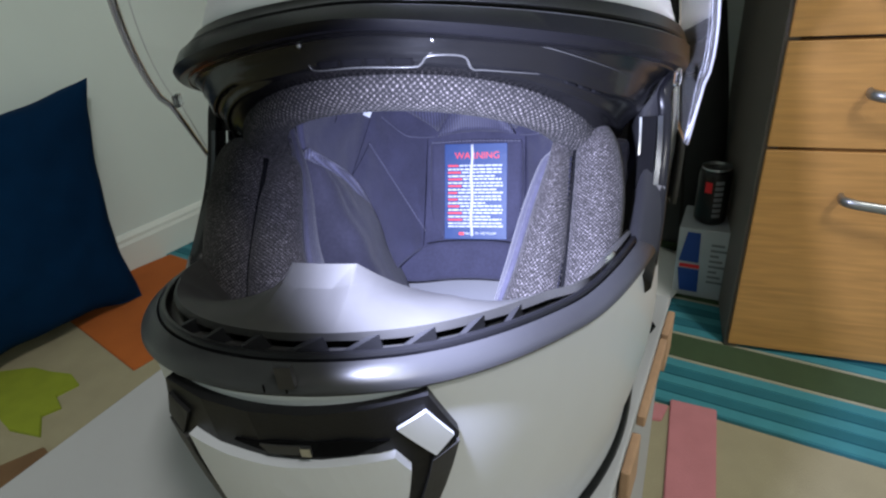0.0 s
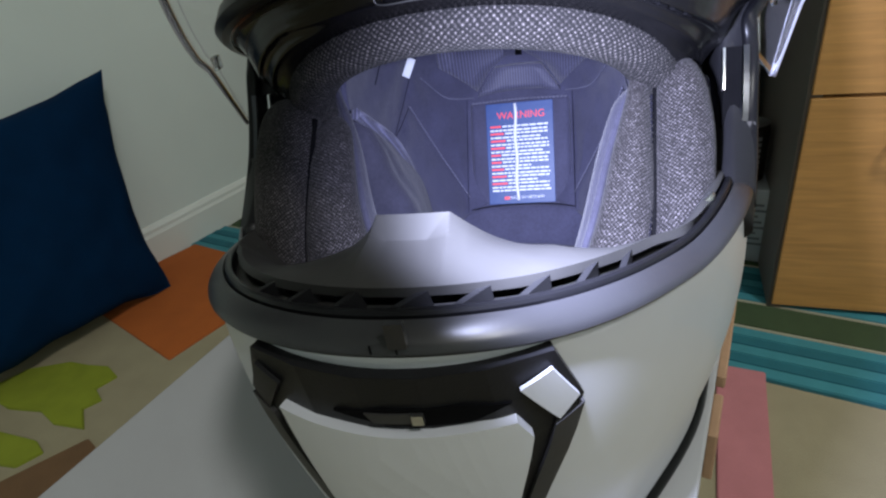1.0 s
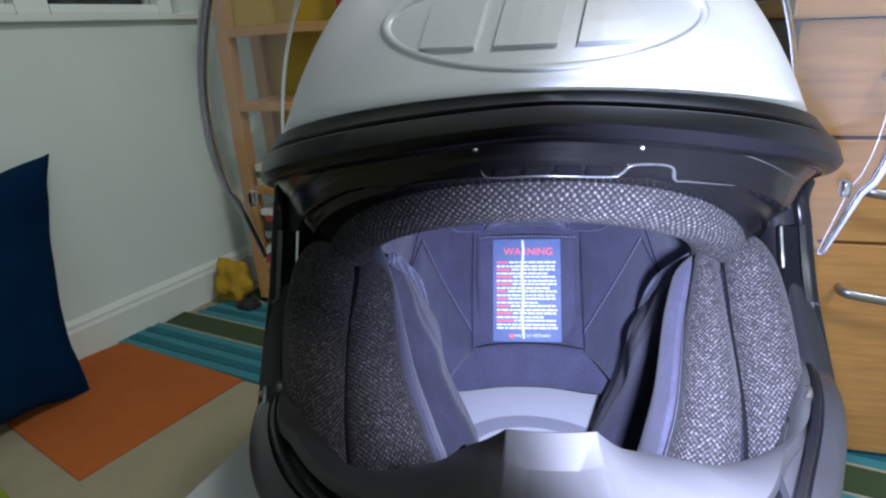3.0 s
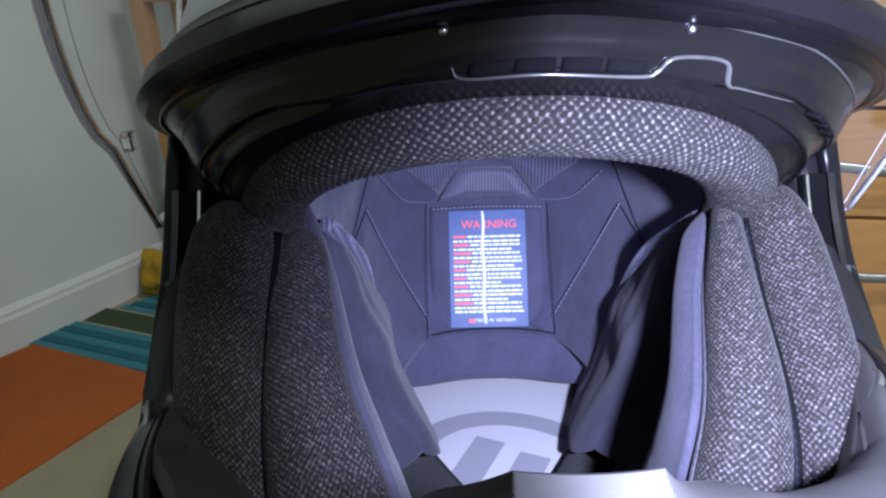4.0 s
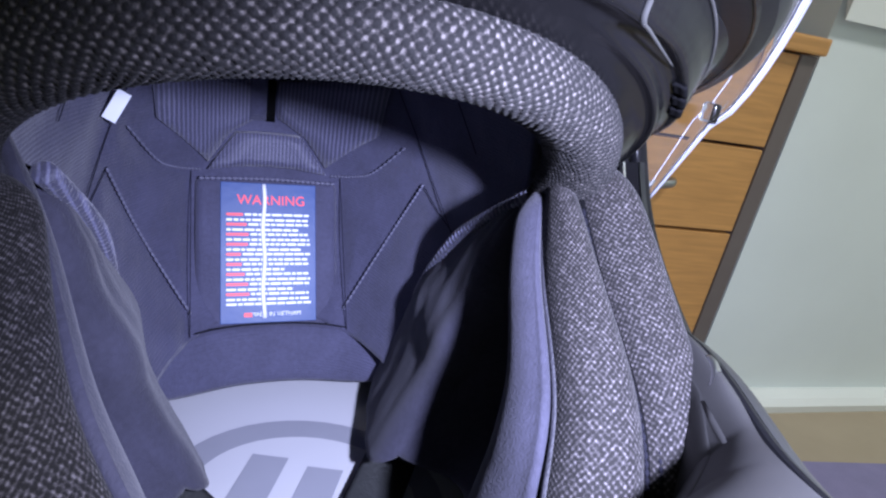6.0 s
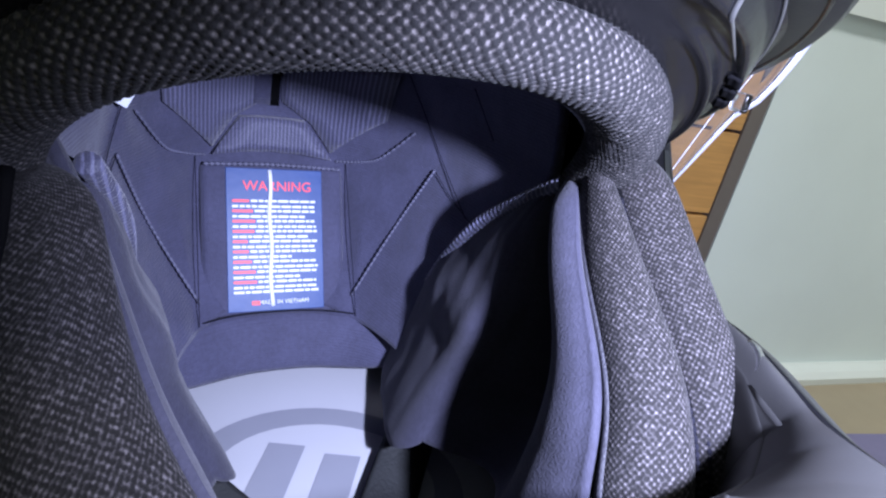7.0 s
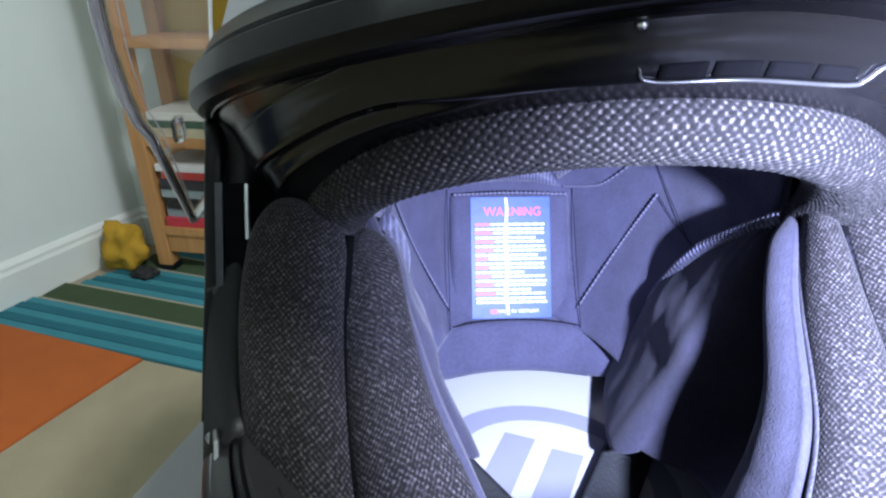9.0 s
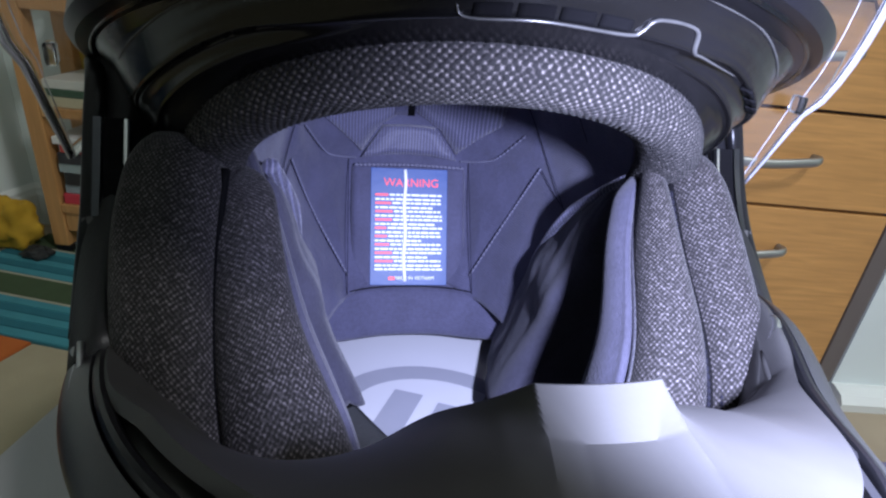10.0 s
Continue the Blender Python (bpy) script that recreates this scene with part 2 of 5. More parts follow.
def smooth_path(points, steps):
    """Catmull-Rom through the points."""
    p = [Vector(q) for q in points]
    p = [p[0] * 2 - p[1]] + p + [p[-1] * 2 - p[-2]]
    out = []
    n = len(p) - 3
    for k in range(steps + 1):
        u = min(k * n / steps, n - 1e-6)
        i, t = int(u), u - int(u)
        a, b, c, d = p[i : i + 4]
        out.append(0.5 * ((2 * b) + (c - a) * t + (2 * a - 5 * b + 4 * c - d) * t * t + (3 * b - a - 3 * c + d) * t * t * t))
    return out


def sweep(name, path, section, mat, parent=None, up=(0, 0, 1), label="", caps=True, scale=None):
    """A closed section (list of (side, height)) swept along a path; scale(s) widens it."""
    up, rows, n = Vector(up), [], len(section)
    verts = []
    for i, p in enumerate(path):
        d = (path[min(i + 1, len(path) - 1)] - path[max(i - 1, 0)]).normalized()
        side = d.cross(up)
        if side.length < 1e-4:
            side = Vector((1, 0, 0))
        side.normalize()
        top = side.cross(d)
        k = scale(i / (len(path) - 1)) if scale else 1
        ks, kh = k if isinstance(k, tuple) else (k, k)
        verts += [p + side * (a * ks) + top * (b * kh) for a, b in section]
    faces = grid_faces(len(path), n, True)
    if caps:
        faces += [tuple(range(n))[::-1], tuple(range((len(path) - 1) * n, len(path) * n))]
    return link(name, verts, faces, mat, parent, label, n > 5)


def ring(rx, ry, n=12, power=1.0):
    out = []
    for k in range(n):
        a = 2 * math.pi * k / n
        c, s = math.cos(a), math.sin(a)
        out.append((rx * math.copysign(abs(c) ** power, c), ry * math.copysign(abs(s) ** power, s)))
    return out


def cloth_uv(ob, rows, cols, cell, relief):
    """Lays cloth over a grid of rows along and cols round: UV in metres, and loops of the weave raised by relief."""
    me = ob.data
    n = rows * cols
    co = np.empty(len(me.vertices) * 3)
    me.vertices.foreach_get("co", co)
    co = co.reshape(-1, 3)
    nor = np.empty(len(me.vertices) * 3)
    me.vertices.foreach_get("normal", nor)
    nor = nor.reshape(-1, 3)
    mid = co[(rows // 2) * cols : (rows // 2 + 1) * cols]
    vs = np.concatenate([[0.0], np.cumsum(np.linalg.norm(np.roll(mid, -1, 0) - mid, axis=1))])
    first = co[0:n:cols]
    us = np.concatenate([[0.0], np.cumsum(np.linalg.norm(first[1:] - first[:-1], axis=1))])
    drift = np.array([noise.noise(Vector(c) * 110) + 0.5 * noise.noise(Vector(c) * 260) for c in co[:n]]) * cell * 0.55
    drift2 = np.array([noise.noise(Vector(c) * 420 + Vector((7, 3, 1))) for c in co[:n]])
    u = np.repeat(us, cols) + drift
    v = np.tile(vs[:cols], rows) + drift
    h = np.cos(math.pi * u / cell) * np.cos(math.pi * v / cell)
    co[:n] += nor[:n] * ((0.5 + 0.5 * h) * relief * (0.75 + 0.6 * drift2))[:, None]
    me.vertices.foreach_set("co", co.ravel())
    layer = me.uv_layers.new(name="UVMap")
    idx = np.empty(len(me.loops), dtype=np.int64)
    me.loops.foreach_get("vertex_index", idx)
    uv = np.stack([u[idx], v[idx]], 1)
    # the last column joins the first: carry the length on instead of jumping back
    quads = (rows - 1) * cols * 4
    q = idx[:quads].reshape(-1, 4)
    wraps = (np.arange(len(q)) % cols) == cols - 1
    late = wraps[:, None] & (q % cols == 0)
    uv[:quads].reshape(-1, 4, 2)[..., 1][late] += vs[cols]
    layer.data.foreach_set("uv", uv.ravel())
    me.update()
    return ob


def thread(name, points, mat, parent, radius=0.0007, steps=24, stitches=0):
    """A thread along the points; stitches: how many times it dips into the cloth."""
    path = smooth_path(points, max(steps, 6 * stitches))
    return sweep(name, path, ring(radius, radius, 6), mat, parent, scale=(lambda q: 0.25 + 0.95 * abs(math.sin(math.pi * stitches * q)) ** 0.6) if stitches else None)


def sheet(name, f, nu, nv, thick, mat, parent=None, label="", wrap=False):
    """A thick sheet over f(u, v) for u, v in 0..1; thick lies inwards of the face normal."""
    pts = [[Vector(f(i / (nu if wrap else nu - 1), j / (nv - 1))) for i in range(nu)] for j in range(nv)]
    verts, inner = [], []
    for j in range(nv):
        for i in range(nu):
            a = pts[j][(i + 1) % nu if wrap else min(i + 1, nu - 1)] - pts[j][(i - 1) % nu if wrap else max(i - 1, 0)]
            b = pts[min(j + 1, nv - 1)][i] - pts[max(j - 1, 0)][i]
            n = a.cross(b)
            n = n.normalized() if n.length > 1e-12 else Vector((0, 0, 1))
            verts.append(pts[j][i])
            inner.append(pts[j][i] - n * thick)
    k = nu * nv
    faces = grid_faces(nv, nu, wrap)
    back = [tuple(k + q for q in reversed(fc)) for fc in faces]
    rim = []
    for i in range(nu if wrap else nu - 1):
        a, b = i, (i + 1) % nu
        rim.append((a, k + a, k + b, b))
        a, b = (nv - 1) * nu + i, (nv - 1) * nu + (i + 1) % nu
        rim.append((b, k + b, k + a, a))
    if not wrap:
        for j in range(nv - 1):
            a, b = j * nu, (j + 1) * nu
            rim.append((b, k + b, k + a, a))
            a, b = j * nu + nu - 1, (j + 1) * nu + nu - 1
            rim.append((a, k + a, k + b, b))
    return link(name, verts + inner, faces + back + rim, mat, parent, label)


def text_mesh(name, words, size, m, mat, parent, depth=0.0002):
    cu = bpy.data.curves.new(name, "FONT")
    cu.body, cu.size, cu.align_x, cu.align_y, cu.extrude = words, size, "CENTER", "CENTER", depth
    tmp = bpy.data.objects.new(name, cu)
    scene.collection.objects.link(tmp)
    bpy.context.view_layer.update()
    me = bpy.data.meshes.new_from_object(tmp.evaluated_get(bpy.context.evaluated_depsgraph_get()))
    bpy.data.objects.remove(tmp)
    me.materials.clear()
    me.materials.append(mat)
    ob = new(name, me)
    ob.matrix_basis = m
    ob.parent = parent
    return ob


# ---- the room ----
def wall(name, a, b, h, thick, side, openings=(), label="", mat=None):
    """A wall from a to b in plan; thickness to its outside; openings (s0, s1, z0, z1) go through it."""
    a, b = Vector((*a, 0)), Vector((*b, 0))
    d = (b - a).normalized()
    n = Vector((-d.y, d.x, 0)) * side
    length = (b - a).length
    cuts_s = sorted({0.0, length, *[v for o in openings for v in o[:2]]})
    cuts_z = sorted({0.0, h, *[v for o in openings for v in o[2:]]})
    bm = bmesh.new()
    for s0, s1 in zip(cuts_s, cuts_s[1:]):
        for z0, z1 in zip(cuts_z, cuts_z[1:]):
            if any(o[0] <= s0 and s1 <= o[1] and o[2] <= z0 and z1 <= o[3] for o in openings):
                continue
            q = [a + d * s + n * t + Vector((0, 0, z)) for z in (z0, z1) for s, t in ((s0, 0), (s1, 0), (s1, thick), (s0, thick))]
            v = [bm.verts.new(p) for p in q]
            for f in ((0, 1, 5, 4), (1, 2, 6, 5), (2, 3, 7, 6), (3, 0, 4, 7), (4, 5, 6, 7), (3, 2, 1, 0)):
                bm.faces.new([v[i] for i in f])
    bmesh.ops.remove_doubles(bm, verts=bm.verts, dist=1e-5)
    # drop the inner faces shared by two blocks
    seen = {}
    for f in bm.faces:
        seen.setdefault(tuple(round(c, 4) for c in f.calc_center_median()), []).append(f)
    bmesh.ops.delete(bm, geom=[f for g in seen.values() if len(g) > 1 for f in g], context="FACES_ONLY")
    ob = part(name, bm, mat or WALL)
    return tagged(ob, label or "plain pale painted wall", "wall", kind="structure")


CORNER = (-0.613, 0.928)
LEFT_END = (-1.316, -0.574)
RIGHT_END = (1.95, 0.523)
wall("wall_left", CORNER, LEFT_END, 2.3, 0.12, -1, [(0.05, 1.05, 0.575, 1.5)], "pale mint painted wall with a window opening")
wall("wall_back", CORNER, RIGHT_END, 2.3, 0.12, 1)
wall("wall_side", LEFT_END, (-0.9, -1.75), 2.3, 0.12, 1)
wall("wall_front", (-0.9, -1.75), (1.75, -1.9), 2.3, 0.12, -1)
wall("wall_right", (1.75, -1.9), RIGHT_END, 2.3, 0.12, -1)
wall("wall_alcove", (0.672, 0.347), (1.90, 0.160), 2.3, 0.25, 1, label="pale wall beside the drawers")

ground = part("floor", prism_bm([(-2.1, -2.1), (2.2, -2.1), (2.2, 1.2), (-2.1, 1.2)], -0.05, -0.008), FLOORM)
tagged(ground, "plain beige floor", "floor", kind="structure")
lid = part("ceiling", box_bm(-2.1, 2.2, -2.1, 1.2, 2.3, 2.35), CEIL)
tagged(lid, "plain white ceiling", "ceiling", kind="structure")
shade = thing("ceiling_lamp", "round white ceiling lamp", "lamp", pose(0.95, -0.80, 2.22))
bm = bmesh.new()
bmesh.ops.create_uvsphere(bm, u_segments=24, v_segments=12, radius=0.14, matrix=Matrix.Translation((0, 0, 0.05)) @ Matrix.Diagonal((1, 1, 0.25, 1)))
part("shade", bm, CEIL, shade, smooth=True)


def run_along(name, a, b, outline, mat, label, category, side=1):
    """A moulding: outline of (out, z) run from a to b."""
    a, b = Vector((*a, 0)), Vector((*b, 0))
    d = (b - a).normalized()
    n = Vector((d.y, -d.x, 0)) * side
    verts = [p + n * o + Vector((0, 0, z)) for p in (a, b) for o, z in outline]
    k = len(outline)
    faces = [(i, (i + 1) % k, k + (i + 1) % k, k + i) for i in range(k)] + [tuple(range(k)), tuple(range(2 * k - 1, k - 1, -1))]
    ob = link(name, verts, faces, mat, smooth=False)
    return tagged(ob, label, category, kind="structure")


SKIRT = [(0, -0.008), (0.012, -0.008), (0.012, 0.054), (0.009, 0.06), (0.009, 0.066), (0.004, 0.072), (0, 0.074)]
run_along("baseboard", LEFT_END, CORNER, SKIRT, TRIMW, "white moulded skirting board along the wall", "baseboard")
run_along("baseboard", CORNER, RIGHT_END, SKIRT, TRIMW, "white moulded skirting board along the wall", "baseboard")
run_along("trim", (0.672, 0.347), (1.90, 0.160), [(0, -0.008), (0.03, -0.008), (0.032, 0.006), (0.024, 0.016), (0.008, 0.02), (0, 0.02)], TRIMW, "low rounded white moulding at the wall foot", "trim")
run_along("trim", (0.672, 0.347), (1.90, 0.160), [(0, 0.60), (0.014, 0.562), (0.016, 0.612), (0.008, 0.62), (0, 0.622)], TRIMW, "narrow white rail along the wall", "trim")

# window: white frame, two dark panes, sill board
WD = Vector((LEFT_END[0] - CORNER[0], LEFT_END[1] - CORNER[1], 0)).normalized()
window = thing("window_1", "white framed window with dark night panes", "window", kind="structure")
wm = Matrix.Translation((*CORNER, 0)) @ Matrix.Rotation(math.atan2(WD.y, WD.x), 4, "Z")
window.matrix_basis = wm
frame_bm = bmesh.new()
for x0, x1, z0, z1 in ((0.052, 0.080, 0.576, 1.5), (0.275, 0.325, 0.576, 1.5), (0.52, 0.57, 0.576, 1.5), (0.080, 0.275, 0.576, 0.592), (0.325, 0.52, 0.576, 0.592), (0.57, 1.05, 0.576, 0.592), (0.080, 0.275, 1.46, 1.5), (0.325, 0.52, 1.46, 1.5), (0.57, 1.05, 1.46, 1.5)):
    b2 = box_bm(x0, x1, -0.07, -0.02, z0, z1, 0.004)
    me = bpy.data.meshes.new("t")
    b2.to_mesh(me)
    b2.free()
    frame_bm.from_mesh(me)
    bpy.data.meshes.remove(me)
part("window_frame", frame_bm, TRIMW, window)
part("window_sill", box_bm(-0.03, 1.1, -0.1, 0.014, 0.564, 0.575, 0.002), TRIMW, window)
for x0, x1 in ((0.080, 0.275), (0.325, 0.52), (0.57, 1.05)):
    pane = part("pane", box_bm(x0, x1, -0.052, -0.046, 0.592, 1.46), NIGHT, window)
    pane.visible_shadow = False
back = part("backdrop", box_bm(0.0, 1.2, -0.125, -0.12, 0.5, 1.6), NIGHT_BACK)
back.matrix_basis = wm
tagged(back, "dark night outside the window", "backdrop", kind="structure")

# ---- the patchwork rug ----
rug = thing("rug", "patchwork rug with teal stripes and orange, pink and lime patches", "rug", kind="structure")
RU, RV, RO = Vector((0.9426, -0.3338, 0)), Vector((0.3338, 0.9426, 0)), Vector((-0.445, 0.511, 0))


def patch(colour, outline, z=0.0, name="patch"):
    """A flat woven piece over a plan outline, 8 mm thick with a soft edge."""
    return part(name, prism_bm(outline, -0.008, z, 0.0012), RUG[colour], rug)


def band(colour, v0, v1, u0, u1):
    q = [RO + RU * u + RV * v for u, v in ((u0, v0), (u1, v0), (u1, v1), (u0, v1))]
    return patch(colour, [(p.x, p.y) for p in q], 0.001, "stripe")


v = 0.0
STRIPES = ["aqua", "teal", "aqua", "teal", "aqua"]
for block in range(3):
    for c in STRIPES:
        band(c, v, v + 0.0168, -0.34 + 0.46 * v, 1.05)
        v += 0.0168
    for c, w in (("cream", 0.005), ("green", 0.05), ("cream", 0.005)):
        band(c, v, v + w, -0.34 + 0.46 * v, 1.05)
        v += w
patch("orange", [(-0.86, 0.43), (-0.566, 0.278), (-0.447, 0.507), (-0.735, 0.618)], 0.002)
patch("beige", [(-1.2, -0.95), (0.56, -0.95), (0.57, 0.146), (-0.445, 0.506), (-0.566, 0.278), (-0.86, 0.43), (-1.0, 0.2)], 0.0)
patch("lime", [(-0.80, 0.25), (-0.735, 0.268), (-0.70, 0.262), (-0.66, 0.26), (-0.628, 0.24), (-0.645, 0.215), (-0.618, 0.195), (-0.635, 0.178), (-0.605, 0.145), (-0.66, 0.15), (-0.70, 0.17), (-0.76, 0.172), (-0.84, 0.2)], 0.0035)
patch("lime", [(-0.78, 0.14), (-0.70, 0.128), (-0.66, 0.122), (-0.634, 0.106), (-0.655, 0.082), (-0.72, 0.085), (-0.80, 0.1)], 0.0035)
patch("brown", [(-0.655, 0.062), (-0.585, 0.13), (-0.535, 0.102), (-0.52, 0.07), (-0.60, 0.0), (-0.68, -0.02)], 0.0035)
patch("pink", [(0.192, 0.288), (0.242, 0.275), (0.185, 0.02), (0.14, 0.03)], 0.0035)
patch("pink", [(0.150, 0.286), (0.188, 0.277), (0.176, 0.252), (0.143, 0.256)], 0.0032)

mat_rug = thing("leaf_mat", "lilac mat with cream panel and lime leaves", "mat", kind="structure")
part("border", prism_bm([(0.615, 0.225), (1.35, 0.05), (1.25, -0.5), (0.60, -0.35)], -0.008, 0.001, 0.001), RUG["lilac"], mat_rug)
part("panel", prism_bm([(0.72, 0.08), (0.80, 0.085), (0.88, 0.03), (0.90, -0.06), (0.84, -0.16), (0.70, -0.18), (0.66, -0.06)], 0.0, 0.003, 0.001), RUG["cream"], mat_rug)
for sx, sy, turn in ((0.78, -0.02, 0.2), (0.72, -0.07, 1.1), (0.84, -0.08, -0.7)):
    out = [(sx + 0.055 * s * math.cos(turn + 1.57) + w * math.cos(turn), sy + 0.055 * s * math.sin(turn + 1.57) + w * math.sin(turn)) for s, w in ((-1, 0), (-0.4, 0.007), (0.3, 0.009), (1, 0), (0.3, -0.006), (-0.4, -0.005))]
    part("leaf", prism_bm(out, 0.002, 0.0055, 0.0008), RUG["lime"], mat_rug)

# ---- helmet carton ----
BU, BV, BP = Vector((0.955, -0.296, 0)), Vector((0.296, 0.955, 0)), Vector((-0.203, -0.138, 0))
TOP = 0.315
bm_m = Matrix(((BU.x, BV.x, 0, BP.x), (BU.y, BV.y, 0, BP.y), (0, 0, 1, 0), (0, 0, 0, 1)))
carton = thing("helmet_box", "tall white cardboard helmet box with slotted flaps under the helmet", "box", bm_m)
part("body", box_bm(0, 0.255, 0, 0.275, 0.0005, TOP - 0.004, 0.003), CARD, carton)
part("lid", box_bm(-0.0015, 0.2565, -0.0015, 0.2765, TOP - 0.0038, TOP, 0.0012), CARD, carton)
for v0, v1 in ((0.02, 0.05), (0.14, 0.165), (0.245, 0.27)):
    part("flap_slot", box_bm(0.2562, 0.2605, v0, v1, TOP - 0.034, TOP - 0.006, 0.001), CARD_EDGE, carton, "cut brown card edge")
part("flap_slot", box_bm(0.2562, 0.2605, 0.175, 0.24, TOP - 0.012, TOP - 0.005, 0.001), CARD_EDGE, carton, "cut brown card edge")
# the printed emblem on the lid: a ring and two blocks, plain shapes
em = Matrix.Translation((0.0065, -0.0060, TOP + 0.0002)) @ Matrix.Rotation(math.radians(-21), 4, "Z")
emi = bm_m.inverted() @ em
NR = 40
vs = []
for k in range(NR):
    a = 2 * math.pi * k / NR
    vs += [(0.052 * math.cos(a), 0.040 * math.sin(a), 0), (0.041 * math.cos(a), 0.030 * math.sin(a), 0)]
fs = [(2 * k, 2 * ((k + 1) % NR), 2 * ((k + 1) % NR) + 1, 2 * k + 1) for k in range(NR)]
o = link("printed_ring", vs, fs, PRINT, carton, "grey printed ring", False)
o.matrix_basis = emi
for x0, x1, y0, y1 in ((-0.027, -0.013, -0.02, 0.017), (-0.005, 0.009, -0.02, 0.014), (0.015, 0.03, -0.018, 0.004)):
    o = link("printed_block", [(x0 - 0.002, y0, 0), (x1 - 0.002, y0, 0), (x1 + 0.003, y1, 0), (x0 + 0.003, y1, 0)], [(0, 1, 2, 3)], PRINT, carton, "grey printed block", False)
    o.matrix_basis = emi

# ---- navy cushion leaning on the wall ----
def cushion(name, m, w, h, d, label):
    n = 44
    verts, faces = [], []
    for side in (1, -1):
        for j in range(n + 1):
            for i in range(n + 1):
                u, t = 2 * i / n - 1, 2 * j / n - 1
                pinch = 1 - 0.17 * (1 - abs(u) ** 2) * abs(t) ** 3
                pinch2 = 1 - 0.17 * (1 - abs(t) ** 2) * abs(u) ** 3
                puff = max(0.0, (1 - u * u) * (1 - t * t)) ** 0.42
                corner = 1 - 0.035 * max(0.0, abs(u) + abs(t) - 1.6) / 0.4
                x, z = u * w / 2 * pinch2 * corner, t * h / 2 * pinch * corner
                x += 0.006 * noise.noise(Vector((u * 2, t * 3, 4))) * abs(u)
                z += 0.008 * noise.noise(Vector((u * 3, t * 2, 9))) * abs(t)
                wr = 0.010 * noise.noise(Vector((x * 9, z * 9, side * 3.0))) + 0.004 * noise.noise(Vector((x * 26, z * 26, side))) + 0.008 * math.sin(9 * math.atan2(t, u)) * max(0.0, abs(u * t)) ** 1.5
                verts.append((x, side * (d / 2 * puff + wr * puff), z))
    k = (n + 1) ** 2
    for s in range(2):
        for f in grid_faces(n + 1, n + 1):
            faces.append(tuple(s * k + q for q in (f if s else f[::-1])))
    border = [i for i in range(n + 1)] + [j * (n + 1) + n for j in range(1, n + 1)] + [n * (n + 1) + i for i in range(n - 1, -1, -1)] + [j * (n + 1) for j in range(n - 1, 0, -1)]
    for a, b in zip(border, border[1:] + border[:1]):
        faces.append((a, b, k + b, k + a))
    ob = link(name, [m @ Vector(v) for v in verts], faces, NAVY)
    return tagged(ob, label, "cushion")


cz = Vector((-0.035, 0.100, 0.345)).normalized()
cx = Vector((0.40, 0.917, 0)).normalized()
cy = cz.cross(cx).normalized()
c0 = Vector((-0.690, 0.470, 0.005)) - cx * 0.20 + cz * 0.190
CUSH = Matrix(((cx.x, cy.x, cz.x, c0.x), (cx.y, cy.y, cz.y, c0.y), (cx.z, cy.z, cz.z, c0.z), (0, 0, 0, 1)))
cushion("cushion", CUSH, 0.41, 0.40, 0.12, "dark navy square cushion standing on the rug against the wall")

# ---- drawer unit ----
CM = Matrix.Translation((0.281, 0.396, 0)) @ Matrix.Rotation(math.radians(-9), 4, "Z")
dresser = thing("drawer_unit", "honey wood drawer unit with taupe sides and nickel handles", "drawers", CM)
W_, D_ = 0.365, 0.38
for name, b in (("side_panel", (-0.004, 0.012, 0.006, D_, 0, 0.517)), ("side_panel", (W_ - 0.012, W_ + 0.012, -0.002, D_, 0, 0.517)), ("back_panel", (0.012, W_ - 0.012, D_ - 0.012, D_, 0, 0.517)), ("base", (0.012, W_ - 0.012, 0.01, D_ - 0.012, 0.0, 0.012))):
    part(name, box_bm(*b, 0.0015), CARCASS, dresser, "taupe laminate panel")
# added filler block: its near-black colour paints shade into the drawer gaps
part("gap_filler", box_bm(0.013, W_ - 0.013, 0.018, D_ - 0.014, 0.013, 0.515), GAP, dresser, "near-black filler painting the shade between the drawer fronts")
part("top", box_bm(-0.012, W_ + 0.014, -0.012, D_ + 0.002, 0.518, 0.538, 0.003), MAPLE, dresser)
for z0, z1 in ((0.008, 0.2825), (0.2865, 0.3985), (0.4025, 0.5155)):
    dr = part("drawer_front", box_bm(0.0, W_ - 0.013, 0.0, 0.017, z0, z1, 0.0015), MAPLE, dresser)
    hz = z1 - 0.056
    path = smooth_path([(0.082, 0.0, hz + 0.004), (0.082, -0.014, hz + 0.005), (0.10, -0.02, hz + 0.003), (0.155, -0.024, hz - 0.001), (0.21, -0.02, hz + 0.003), (0.228, -0.014, hz + 0.005), (0.228, 0.0, hz + 0.004)], 30)
    sweep("handle", path, ring(0.0035, 0.0055, 10), NICKEL, dr, label="dull nickel bow handle")
blue_box = part("storage_box", box_bm(-0.01, 0.035, 0.03, 0.2, 0.5385, 0.66, 0.003), material("blue_card", (0.02, 0.13, 0.35), 0.5, 0, 0.06, 20))
blue_box.matrix_basis = CM
tagged(blue_box, "blue box standing on the drawer unit", "box")

